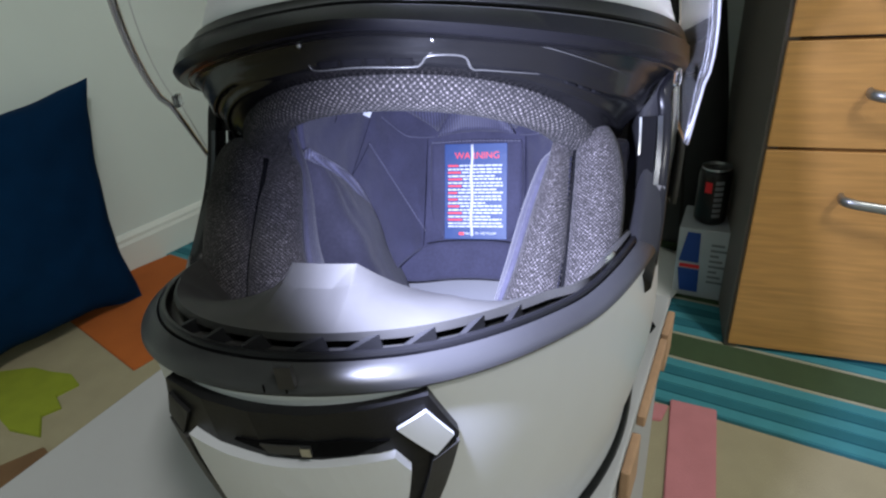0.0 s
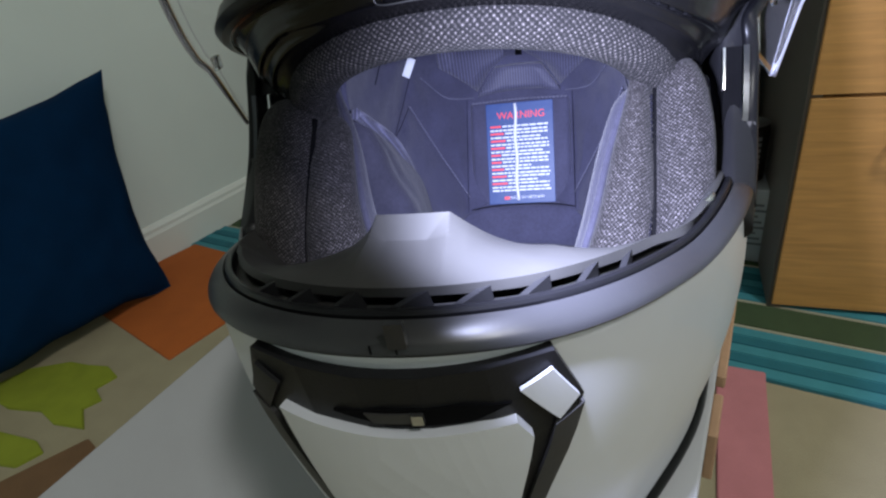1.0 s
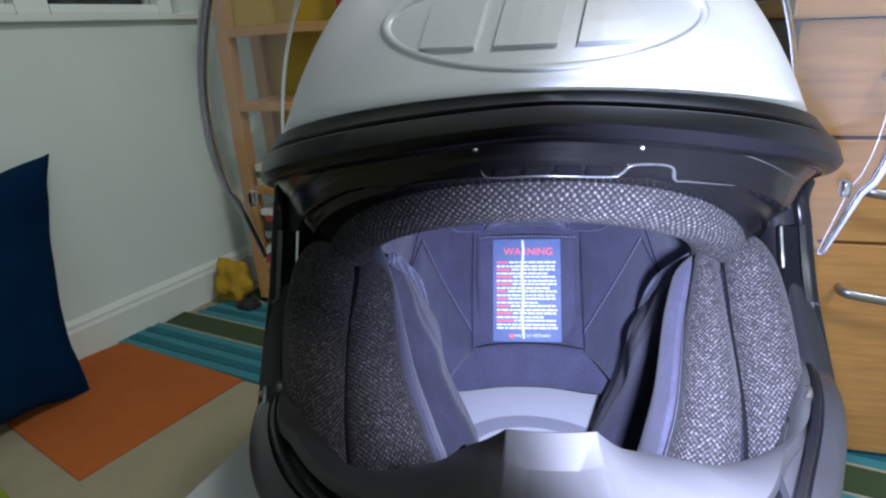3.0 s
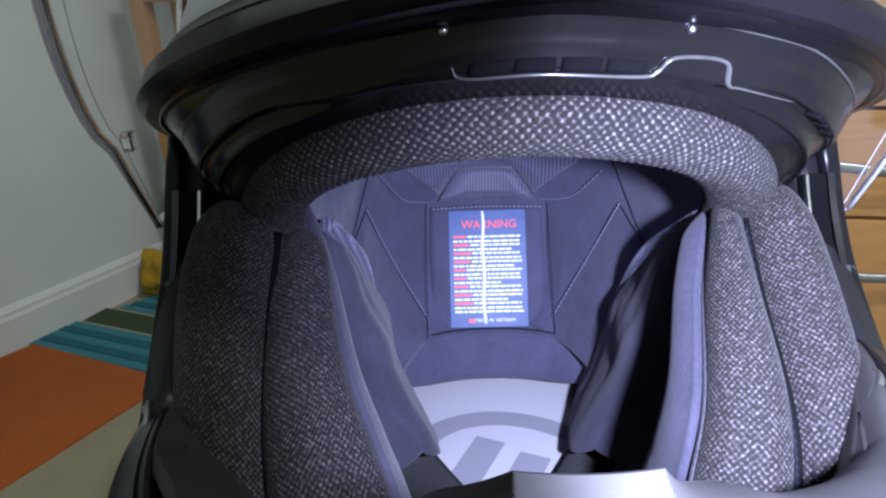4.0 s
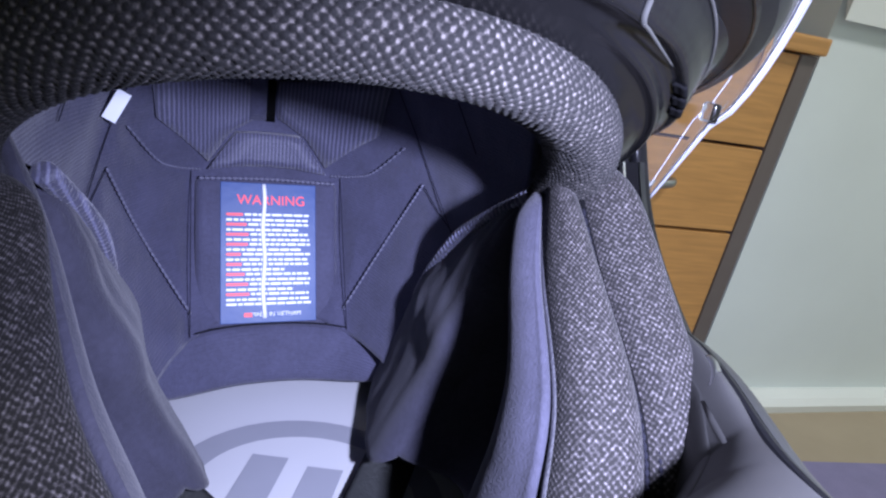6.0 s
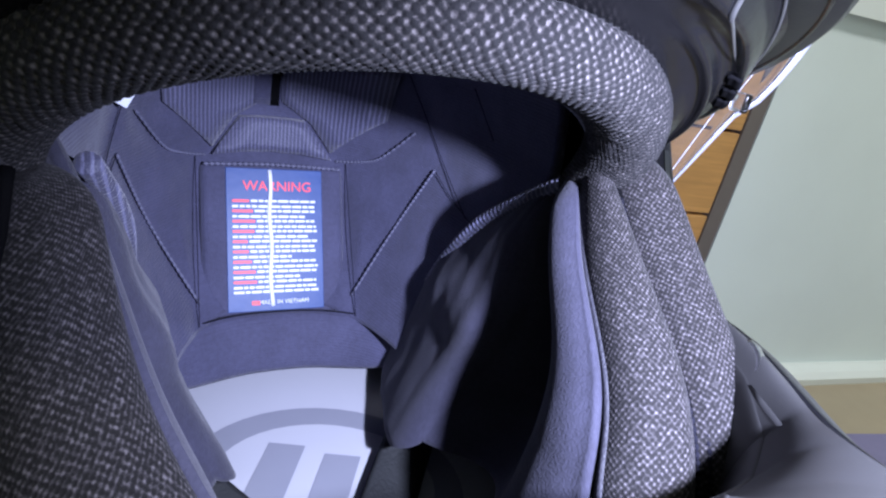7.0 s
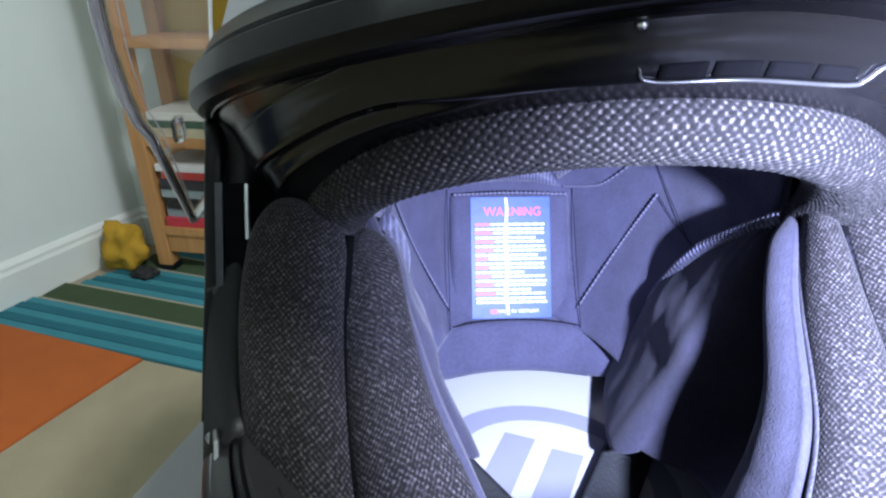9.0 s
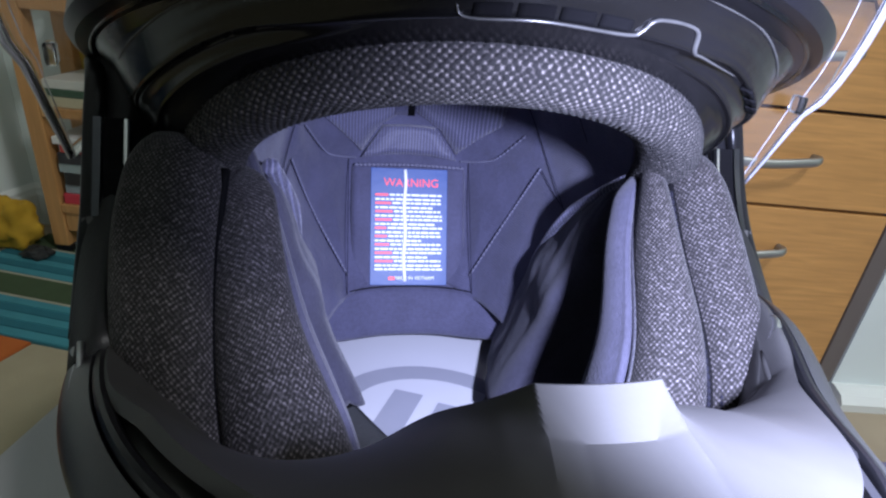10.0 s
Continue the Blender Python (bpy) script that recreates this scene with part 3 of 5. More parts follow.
# ---- drink carton, can and gig bag between drawers and wall ----
RBM = Matrix.Translation((0.230, 0.527, 0)) @ Matrix.Rotation(math.radians(-17), 4, "Z")
pack = thing("drink_carton", "blue and silver drinks carton standing on the rug", "carton", RBM)
SILV = material("silver_card", (0.50, 0.53, 0.58), 0.4, 0.3, 0.05, 40)
BLUE = material("blue_ink", (0.015, 0.06, 0.30), 0.45)
part("body", box_bm(0, 0.078, 0, 0.08, 0.001, 0.118, 0.0015), SILV, pack)
for q in ([(0.004, 0.062), (0.032, 0.062), (0.03, 0.112), (0.012, 0.112)], [(0.01, 0.01), (0.036, 0.01), (0.034, 0.05), (0.004, 0.05)]):
    bm = bmesh.new()
    f = bm.faces.new([bm.verts.new((x, -0.0006, z)) for x, z in q])
    part("blue_panel", bm, BLUE, pack, "blue printed panel")
for k in range(8):
    part("print_line", box_bm(0.046, 0.07 - 0.006 * (k % 3), -0.0009, -0.0003, 0.03 + 0.009 * k, 0.0335 + 0.009 * k), PRINT, pack, "grey printed line")
part("print_line", box_bm(0.006, 0.034, -0.0009, -0.0003, 0.052, 0.058), INK_RED, pack, "red printed bar")

def lathe(name, profile, mat, parent, n=28, label=""):
    verts = [(r * math.cos(2 * math.pi * k / n), r * math.sin(2 * math.pi * k / n), z) for r, z in profile for k in range(n)]
    return link(name, verts, grid_faces(len(profile), n, True) + [tuple(range(n))[::-1], tuple(range((len(profile) - 1) * n, len(profile) * n))], mat, parent, label)


can = thing("drink_can", "black energy drink can with pale print standing on the carton", "can", Matrix.Translation(RBM @ Vector((0.036, 0.035, 0.1185))))
CANM = material("black_can_paint", (0.012, 0.012, 0.014), 0.28, 0.3, 0.1, 40)
lathe("body", [(0.018, 0), (0.0215, 0.004), (0.0225, 0.008), (0.0225, 0.074), (0.0215, 0.079), (0.019, 0.083)], CANM, can)
lathe("rim", [(0.0185, 0.0825), (0.0198, 0.0835), (0.0198, 0.0852), (0.0185, 0.086), (0.017, 0.0845), (0.004, 0.0845)], METAL, can, label="bare metal rim and lid")
for k in range(7):
    pts = []
    for s in (0, 1):
        for w in range(5):
            aa = -1.75 + 0.13 * w
            pts.append((0.0228 * math.cos(aa), 0.0228 * math.sin(aa), 0.014 + 0.0085 * k + s * 0.0055))
    link("print_bar", pts, [(w, w + 1, 6 + w, 5 + w) for w in range(4)], PRINT, can, "pale printed bar")
pts = [(0.0229 * math.cos(-2.35 + 0.14 * w), 0.0229 * math.sin(-2.35 + 0.14 * w), 0.052 + s * 0.016) for s in (0, 1) for w in range(4)]
link("print_bar", pts, [(w, w + 1, 5 + w, 4 + w) for w in range(3)], INK_RED, can, "red printed patch")

gig = thing("guitar_bag", "long black nylon instrument bag leaning on the wall", "bag")
path = smooth_path([(0.265, 0.672, 0.03), (0.262, 0.68, 0.12), (0.25, 0.695, 0.26), (0.225, 0.71, 0.45), (0.195, 0.72, 0.70), (0.17, 0.73, 0.98)], 40)
sweep("body", path, ring(0.062, 0.04, 20, 0.7), BAGM, gig, up=(0, 1, 0), scale=lambda s: (0.62 + 0.5 * math.sin(min(1, s * 2.2) * 1.57) - 0.25 * s, 1.0))
sweep("zip", [p + Vector((-0.01, -0.041, 0)) for p in path], ring(0.003, 0.0015, 8), GAP, gig, up=(0, 1, 0), label="black zip along the front")
sweep("strap", smooth_path([(0.19, 0.665, 0.42), (0.165, 0.645, 0.36), (0.175, 0.64, 0.26), (0.20, 0.645, 0.2)], 20), ring(0.012, 0.002, 8), BAGM, gig, up=(0, 1, 0), label="webbing strap")
sheet_m = Matrix.Translation((0.12, 0.54, 0.003)) @ Matrix.Rotation(math.radians(-32), 4, "Z")
paper = sheet("paper_sheet", lambda u, w: (0.11 * u, 0.16 * w, 0.004 * math.sin(3 * u + 2 * w) + 0.006 * u * w + 0.004), 12, 14, 0.0004, PAPER)
paper.matrix_basis = sheet_m
tagged(paper, "crumpled white sheet of paper lying on the rug", "paper")

# ---- bookshelf in the corner ----
SM = Matrix.Translation((-0.530, 0.785, 0)) @ Matrix.Rotation(math.radians(-12), 4, "Z")
shelf = thing("bookshelf", "narrow pine bookshelf with open shelves", "bookshelf", SM)
for x in (0.0, 0.285):
    for y in (0.0, 0.10):
        part("upright", box_bm(x, x + 0.026, y, y + 0.026, 0.012, 0.62, 0.002), PINE, shelf)
SHELF_Z = (0.075, 0.24, 0.40, 0.53)
for z in SHELF_Z:
    part("shelf", box_bm(0.027, 0.284, 0.0, 0.125, z, z + 0.016, 0.0015), PINE, shelf)
part("apron", box_bm(0.027, 0.284, 0.004, 0.016, 0.04, 0.074, 0.0015), PINE, shelf)
part("back_sheet", box_bm(0.027, 0.284, 0.118, 0.123, 0.092, 0.61), YELLOWP, shelf, "yellow back sheet")
for x in (0.008, 0.295):
    part("foot", box_bm(x - 0.006, x + 0.022, 0.0, 0.026, 0.0015, 0.0115, 0.002), BLACK, shelf, "black foot")
COVERS = [(0.7, 0.7, 0.68), (0.45, 0.05, 0.04), (0.03, 0.03, 0.035), (0.30, 0.36, 0.36), (0.02, 0.02, 0.02), (0.25, 0.28, 0.3), (0.5, 0.04, 0.06), (0.62, 0.62, 0.56), (0.05, 0.1, 0.06), (0.5, 0.45, 0.3)]
BOOKM = [material("book_cover", c, 0.5, 0, 0.06, 40) for c in COVERS]


def book(x, y, z, w, d, h, mat, turn=0.0):
    b = thing("book", "closed book lying flat in a pile on the shelf", "book", SM @ pose(x, y, z, 0, 0, turn), group="books on the shelf")
    part("cover", box_bm(0, w, 0, d, 0, h, 0.001), mat, b)
    part("pages", box_bm(0.003, w + 0.0006, 0.002, d - 0.002, 0.0018, h - 0.0018), PAPER, b, "white page edges")


z = SHELF_Z[0] + 0.0165
for k, h in enumerate((0.018, 0.016, 0.020, 0.016, 0.018, 0.014, 0.012)):
    book(0.032 + 0.004 * (k % 3), 0.004 + 0.003 * (k % 2), z, 0.15 + 0.01 * (k % 2), 0.10, h, BOOKM[(6, 5, 4, 3, 2, 1, 0)[k]], random.uniform(-2, 2))
    z += h + 0.0004
z = SHELF_Z[1] + 0.0165
for k, h in enumerate((0.016, 0.012, 0.014)):
    book(0.034, 0.006, z, 0.14, 0.10, h, BOOKM[(9, 8, 7)[k]], random.uniform(-2, 2))
    z += h + 0.0004
bottle = thing("red_bottle", "red plastic bottle standing on the bookshelf", "bottle", SM @ pose(0.24, 0.06, 0.5465))
lathe("body", [(0.016, 0), (0.018, 0.003), (0.018, 0.07), (0.012, 0.085), (0.008, 0.09), (0.008, 0.1)], material("red_plastic", (0.5, 0.02, 0.02), 0.35, 0, 0.05, 40), bottle)
lathe("cap", [(0.0095, 0.099), (0.0095, 0.115), (0.008, 0.117)], INK_WHITE, bottle, label="white cap")
board = part("yellow_board", box_bm(0.005, 0.10, 0.03, 0.045, 0.5465, 0.72, 0.002), YELLOWP)
board.matrix_basis = SM
tagged(board, "yellow board standing on top of the bookshelf", "board")

def heap(name, centre, r, mat, label, seed):
    """A crumpled heap of cloth."""
    bm = bmesh.new()
    bmesh.ops.create_icosphere(bm, subdivisions=4, radius=1)
    for vtx in bm.verts:
        d = vtx.co.copy()
        f = 1 + 0.45 * noise.noise(d * 1.7 + Vector((seed, 0, 0))) + 0.28 * abs(noise.noise(d * 4.5 + Vector((0, seed, 0)))) - 0.12 * abs(noise.noise(d * 9.0))
        vtx.co = Vector((d.x * r[0], d.y * r[1], d.z * r[2])) * f
    for vtx in bm.verts:
        vtx.co.z = max(0.0, vtx.co.z + r[2] * 0.75)
    ob = part(name, bm, mat, smooth=True)
    ob.location = centre
    return tagged(ob, label, "cloth")


heap("cloth_bag", (-0.592, 0.800, 0.0015), (0.036, 0.030, 0.052), YELLOW, "crumpled mustard yellow cloth bag on the rug", 2.0)
heap("black_sock", (-0.545, 0.757, 0.0015), (0.02, 0.015, 0.011), BAGM, "small black cloth lump by the shelf foot", 5.0)
# ---- the helmet ----
helmet = thing("motorcycle_helmet", "satin silver flip-up helmet with raised clear visor on a box", "helmet", pose(0, 0, TOP))
CX, CY, CZ = -0.003, 0.03, 0.42
AX, AF, AB, AZ = 0.116, 0.147, 0.140, 0.155
rad = math.radians


def smooth01(t):
    t = min(1.0, max(0.0, t))
    return t * t * (3 - 2 * t)


def crown(th, e, off=0.0):
    """A point of the crown: azimuth from the front, elevation in degrees (below zero: the upright skirt)."""
    c, s = math.cos(rad(th)), math.sin(rad(th))
    ay, ax = AF if c > 0 else AB, AX
    if e >= 0:
        k = math.cos(rad(e))
        return Vector((CX + (ax + off) * s * k, CY - (ay + off) * c * k, CZ + (AZ + off) * math.sin(rad(e))))
    k = 1 - 0.07 * (e / 40) ** 2
    return Vector((CX + (ax * k + off) * s, CY - (ay * k + off) * c, CZ + e * 0.104 / 40))


def brow_up(th):
    return 35.3 - 12.5 * (min(abs(th), 88) / 77) ** 1.84


def brow_low(th):
    return 30.0 - 13 * (min(abs(th), 88) / 75) ** 1.6


def brow_out(th):
    """How far the lower lip of the brow gasket stands off the shell."""
    return 0.001 + 0.013 * max(0.0, 1 - (abs(th) / 78) ** 1.3)


def crown_edge(th):
    return brow_up(th) + (-40 - brow_up(th)) * smooth01((abs(th) - 87) / 10)


def crown_f(u, w):
    th = 360 * u - 180
    e0 = crown_edge(th)
    return crown(th, e0 + (90 - e0) * w ** 0.9)


sheet("shell", crown_f, 120, 34, 0.004, SILVER, helmet, "satin silver crown shell", wrap=True)

# brow gasket: a stepped rubber band over the edge of the shell
N = 72
rows = []
for i in range(N + 1):
    th = -89 + 178 * i / N
    a, b, o = brow_up(th), brow_low(th), brow_out(th)
    section = ((-0.06, 0.0004), (0.02, 0.0022), (0.10, 0.0026), (0.36, 0.0026 + 0.30 * o), (0.40, 0.0022 + 0.30 * o), (0.43, 0.0006 + 0.32 * o), (0.47, 0.0008 + 0.36 * o), (0.50, 0.0030 + 0.42 * o), (0.56, 0.0034 + 0.50 * o), (0.93, 0.0010 + o), (1.00, o), (1.05, o - 0.0015), (1.02, o - 0.006), (0.80, 0.4 * o - 0.007), (0.0, -0.006))
    rows.append([crown(th, a + (b - a) * q, off) for q, off in section])
link("brow_gasket", [p for r in rows for p in r], grid_faces(N + 1, 15, True) + [tuple(range(15))[::-1], tuple(range(N * 15, N * 15 + 15))], RIM, helmet, "satin black rubber brow gasket").data.set_sharp_from_angle(angle=rad(28))


def lip_in(t):
    return crown(73 * t, brow_low(73 * t) - 0.4, brow_out(73 * t) - 0.0045)


def pad_top(t):
    c = max(0.0, math.cos(rad(90 * t)))
    return Vector((-0.0045 + 0.077 * math.sin(rad(90 * t)), -0.033 - 0.048 * c, 0.441 + 0.045 * c ** 0.8))


def moulding(t, w, lift=0.0):
    """The glossy inner brow moulding between gasket and brow pad."""
    a, b = lip_in(t), pad_top(t)
    p = a.lerp(b, w)
    mid = 1 - 0.5 * abs(t)
    ridge = -0.0042 * mid * smooth01(w / 0.10) * (1 - smooth01((w - 0.30) / 0.12))
    ridge += (0.0030 * math.exp(-((w - 0.51) / 0.07) ** 2) + 0.0009 * math.exp(-((w - 0.33) / 0.025) ** 2)) * mid
    ridge += 0.0020 * math.exp(-((w - 0.80) / 0.05) ** 2) * smooth01((abs(t) - 0.2) / 0.2) + 0.0015 * math.sin(9 * t + 2) * smooth01((abs(t) - 0.25) / 0.2) * math.sin(math.pi * min(1.0, w))
    return p + Vector((0, -0.35, -0.94)) * (ridge + lift)


sheet("brow_moulding", lambda u, w: moulding(1.12 - 2.24 * u, 1.25 * w), 88, 50, 0.003, GLOSS, helmet, "gloss black inner brow moulding")
vent_ts = [(-0.095, -0.045), (-0.037, 0.013), (0.021, 0.071), (0.079, 0.13)]
for s, c in ((-1, 0.42), (1, 0.53)):
    vent_ts += [(s * c - 0.020, s * c + 0.016), (s * (c + 0.05) - 0.020, s * (c + 0.05) + 0.016), (s * (c + 0.10) - 0.020, s * (c + 0.10) + 0.014)]
for a, b in vent_ts:
    w0, w1 = (0.434, 0.478) if abs(a) < 0.3 else (0.50, 0.64)
    sheet("air_slot", lambda u, w: moulding(b + (a - b) * u, w0 + (w1 - w0) * w, 0.0006), 6, 5, 0.0006, DARK, helmet, "dark air slot")
# the lips' lighter colour paints the glint on the black plastic
for line in (((-0.118, 0.44), (-0.10, 0.492), (0.0, 0.498), (0.125, 0.50), (0.148, 0.47), (0.168, 0.41), (0.24, 0.40), (0.262, 0.49), (0.30, 0.535), (0.46, 0.60)), ((-0.52, 0.66), (-0.44, 0.65), (-0.36, 0.64))):
    sweep("vent_lip", smooth_path([moulding(t, w, 0.0003) for t, w in line], 60), ring(0.0006, 0.0004, 8), LIP_GLINT, helmet, scale=lambda q: 0.25 + 0.75 * math.sin(math.pi * q) ** 0.5)
# a thin line whose pale colour paints the long highlight on the moulding
sweep("moulding_glint", [moulding(-0.78 + 1.56 * k / 60, 0.27 + 0.05 * abs(-1 + k / 30) ** 2, 0.0003) for k in range(61)], ring(0.0005, 0.0003, 8), LIP_GLINT, helmet, label="painted highlight line along the brow moulding", scale=lambda q: 0.3 + 0.7 * math.sin(math.pi * q))
for t in (-0.125, 0.175):
    bm = bmesh.new()
    bmesh.ops.create_uvsphere(bm, u_segments=12, v_segments=8, radius=0.0008, matrix=Matrix.Translation(moulding(t, 0.31, 0.0006)))
    part("screw", bm, METAL, helmet, "small bright screw head", True)


# brow pad and cheek pads
def pad_path(t):
    c = max(0.0, math.cos(rad(90 * t)))
    return Vector((-0.0045 + 0.069 * math.sin(rad(88 * t)), -0.027 - 0.0457 * c, 0.4345 + 0.0453 * c ** 0.85))


path = [pad_path(-1 + 2 * k / 520) for k in range(521)]
cloth_uv(sweep("brow_pad", path, ring(0.0097, 0.0080, 190, 0.9), KNIT, helmet, label="charcoal spacer-mesh brow pad", scale=lambda s: 0.80 + 0.2 * math.sin(math.pi * s) ** 0.4), 521, 190, 0.0011, 0.0008)

CHEEK_Z = (0.453, 0.4325, 0.414, 0.398, 0.380)
for s in (-1, 1):
    X = lambda x, y, z: Vector((s * x, y, z))
    # front edges of the two cushions down the cheek: (x, y) at each height
    if s > 0:
        INNER = ((0.0600, -0.029), (0.0483, -0.0545), (0.0400, -0.0815), (0.0330, -0.095), (0.0300, -0.104))
        SEAM = ((0.0620, -0.0365), (0.0597, -0.060), (0.0570, -0.086), (0.0535, -0.099), (0.0500, -0.106))
        OUTER = ((0.0769, -0.040), (0.0787, -0.060), (0.0748, -0.083), (0.0712, -0.093), (0.0670, -0.099))
    else:
        INNER = ((0.0700, -0.020), (0.0590, -0.041), (0.0482, -0.071), (0.0360, -0.092), (0.0300, -0.104))
        SEAM = ((0.0655, -0.047), (0.0665, -0.0665), (0.0641, -0.0885), (0.0605, -0.103), (0.0570, -0.110))
        OUTER = ((0.0885, -0.038), (0.0908, -0.0585), (0.0874, -0.077), (0.0820, -0.090), (0.0770, -0.097))
    curve = lambda es, n=44: smooth_path([X(x, y, z) for (x, y), z in zip(es, CHEEK_Z)], n)
    e_in, e_mid = curve(INNER), curve(SEAM)
    f_in, f_mid, f_out = curve(INNER, 300), curve(SEAM, 300), curve(OUTER, 300)

    def cushion_of(name, e0, e1, parent, front=0.0090, back=0.016):
        verts, n, m = [], 150, len(e0)
        for k in range(m):
            a, b = e0[k], e1[k]
            d = ((e0[min(k + 1, m - 1)] + e1[min(k + 1, m - 1)]) - (e0[max(k - 1, 0)] + e1[max(k - 1, 0)])).normalized()
            c, side = (a + b) / 2, (b - a) / 2
            out = side.cross(d).normalized()
            if out.y > 0:
                out = -out
            g = min(1.0, (k + 0.6) / 40, (m - 1 - k + 0.6) / 40)
            cap = math.sqrt(1 - (1 - g) ** 2)
            for j in range(n):
                t = 2 * math.pi * j / n
                ct, st = math.cos(t), math.sin(t)
                x, y = math.copysign(abs(ct) ** (1.0 if s > 0 else 0.85), ct), math.copysign(abs(st) ** 0.92, st)
                puff = 1 + 0.10 * noise.noise(Vector((c.x * 40, c.z * 45, ct * 1.5)))
                verts.append(c + side * (x * (0.30 + 0.70 * cap)) + out * (y * (front if y > 0 else back) * cap * puff))
        ob = link(name, verts, grid_faces(m, n, True) + [tuple(range(n))[::-1], tuple(range((m - 1) * n, m * n))], KNIT_FINE, parent)
        bm = bmesh.new()
        bm.from_mesh(ob.data)
        bmesh.ops.recalc_face_normals(bm, faces=bm.faces)
        bm.to_mesh(ob.data)
        bm.free()
        return cloth_uv(ob, m, n, 0.00070, 0.00010)

    pad = tagged(cushion_of("cheek_pad", f_mid, f_out, helmet), "charcoal knit cheek pad")
    top = 0 if s > 0 else 34
    cushion_of("inner_cushion", f_in[top:], f_mid[top:], pad)
    sweep("piping", [p + Vector((0, -0.0006, 0)) for p in e_in[3:]], ring(0.0009, 0.0009, 8), PIPING, pad, up=(0, -1, 0.15), label="grey fabric piping")
    # near-black tube in the seam's groove, painting the shade of the crease
    sweep("seam_shade", [p + Vector((0, -0.0022 if s > 0 else 0.0008, 0)) for p in e_mid[3:]], ring(0.0012, 0.0012, 8), DARK, pad, up=(0, -1, 0.15))
    for k in (-1, 1) if s > 0 else ():
        thread("seam_stitching", [p + Vector((0.0019 * k, -0.0052, 0)) for p in e_mid[4::4]], THREAD, pad, 0.00050, 60, stitches=46)
    cord = smooth_path([X(0.0590, -0.028, 0.4410), X(0.0570, -0.010, 0.4275), X(0.0557, 0.008, 0.4120), X(0.0567, 0.028, 0.3880), X(0.0582, 0.046, 0.3610), X(0.0520, 0.053, 0.3460)], 44)
    sweep("liner_cord", [p + Vector((-0.0012 * s, -0.0012, 0.0004)) for p in smooth_path(cord[::4], 240)], ring(0.0024, 0.0024, 10), LINER_RIB, helmet, label="navy overlocked edge of the liner", scale=lambda q: 1 + 0.13 * math.sin(330 * q))

    def ear(u, w, s=s):
        """The lining from the cushion's front edge (u 0), over a rolled edge and the deep ear hollow, to puffy folds before the cord (u 1)."""
        k = min(int(w * 44), 43)
        f = w * 44 - k
        a, b = e_in[k].lerp(e_in[k + 1], f), cord[k].lerp(cord[k + 1], f)
        p = a.lerp(b, u) + Vector((0.007, 0.004, -0.004)) * ((1 - smooth01(w / 0.16)) * (1 - u) if s > 0 else 0)
        roll = math.exp(-((u - 0.13) / 0.11) ** 2) * min(1, 2 * u / 0.1) * (0.0040 if s > 0 else 0.0008) * smooth01(w / 0.16)
        hollow = 0.036 * math.exp(-(abs(u - 0.35) / 0.135) ** 2.4) * math.sin(math.pi * min(1, 0.10 + 0.80 * w)) ** 0.6
        low = smooth01((w - 0.42) / 0.22)
        # two puffs beside a gathered crease that runs down from the end of the cord
        crease = 0.82 - 0.12 * w + 0.012 * math.sin(9 * w)
        q = (u - 0.52) / (crease - 0.52) if u < crease else (1.0 - u) / (1.0 - crease)
        puff = math.sin(math.pi * 0.5 * min(1.0, max(0.0, q * 2.2))) ** 0.8 if u > 0.52 else 0.0
        pleat = 0.0006 * math.sin(46 * (u - crease) + 3 * w) * smooth01((u - 0.55) / 0.15) * (1 - u)
        hollow -= 0.0055 * puff * low - 0.0025 * smooth01((u - 0.75) / 0.2) * (1 - low) + pleat
        curl = 0.010 * max(0.0, w - 0.7) / 0.3 * math.sin(math.pi * min(1, u * 1.05))
        hollow += smooth01((u - 0.22) / 0.2) * (0.0009 * noise.noise(p * 45) + 0.0004 * noise.noise(p * 130))
        hem = 0.007 * puff * w ** 6
        return p + Vector((s * (hollow - roll - curl), -0.003 * puff * low, -0.004 * math.sin(math.pi * u) - 0.014 * w ** 4 - hem))

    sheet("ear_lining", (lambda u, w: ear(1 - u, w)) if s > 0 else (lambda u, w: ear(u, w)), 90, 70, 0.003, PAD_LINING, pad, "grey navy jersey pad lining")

# ---- inner liner ----
LX, LY, LZ = 0.068, 0.121, 0.112


def liner(x, z, off=0.0):
    """A point of the rear liner seen from the front; off: towards the face."""
    q = max(0.0, 1 - (x / LX) ** 2 - ((z - 0.425) / LZ) ** 2)
    return Vector((x, -0.005 + LY * math.sqrt(q) - off, z))


SEAMS = [
    [(0.0588, 0.4170), (0.0498, 0.3865), (0.0325, 0.3512)],
    [(0.0588, 0.4170), (0.0620, 0.4095), (0.0645, 0.4045)],
    [(0.0640, 0.4050), (0.0605, 0.4205), (0.0560, 0.4350), (0.0490, 0.4520)],
    [(0.0610, 0.4550), (0.0635, 0.4470), (0.0655, 0.4390)],
    [(0.0288, 0.4043), (0.0385, 0.4075), (0.0450, 0.4125), (0.0535, 0.4289)],
    [(0.0330, 0.4043), (0.0330, 0.3450)],
]


def seam_depth(x, z):
    """How deep the quilting sinks at a point of the liner."""
    x, best = abs(x), 1.0
    for line in SEAMS:
        for (x0, z0), (x1, z1) in zip(line, line[1:]):
            dx, dz = x1 - x0, z1 - z0
            k = min(1.0, max(0.0, ((x - x0) * dx + (z - z0) * dz) / (dx * dx + dz * dz)))
            best = min(best, math.hypot(x - x0 - k * dx, z - z0 - k * dz))
    return 0.0022 * math.exp(-((best / 0.0045) ** 1.4))


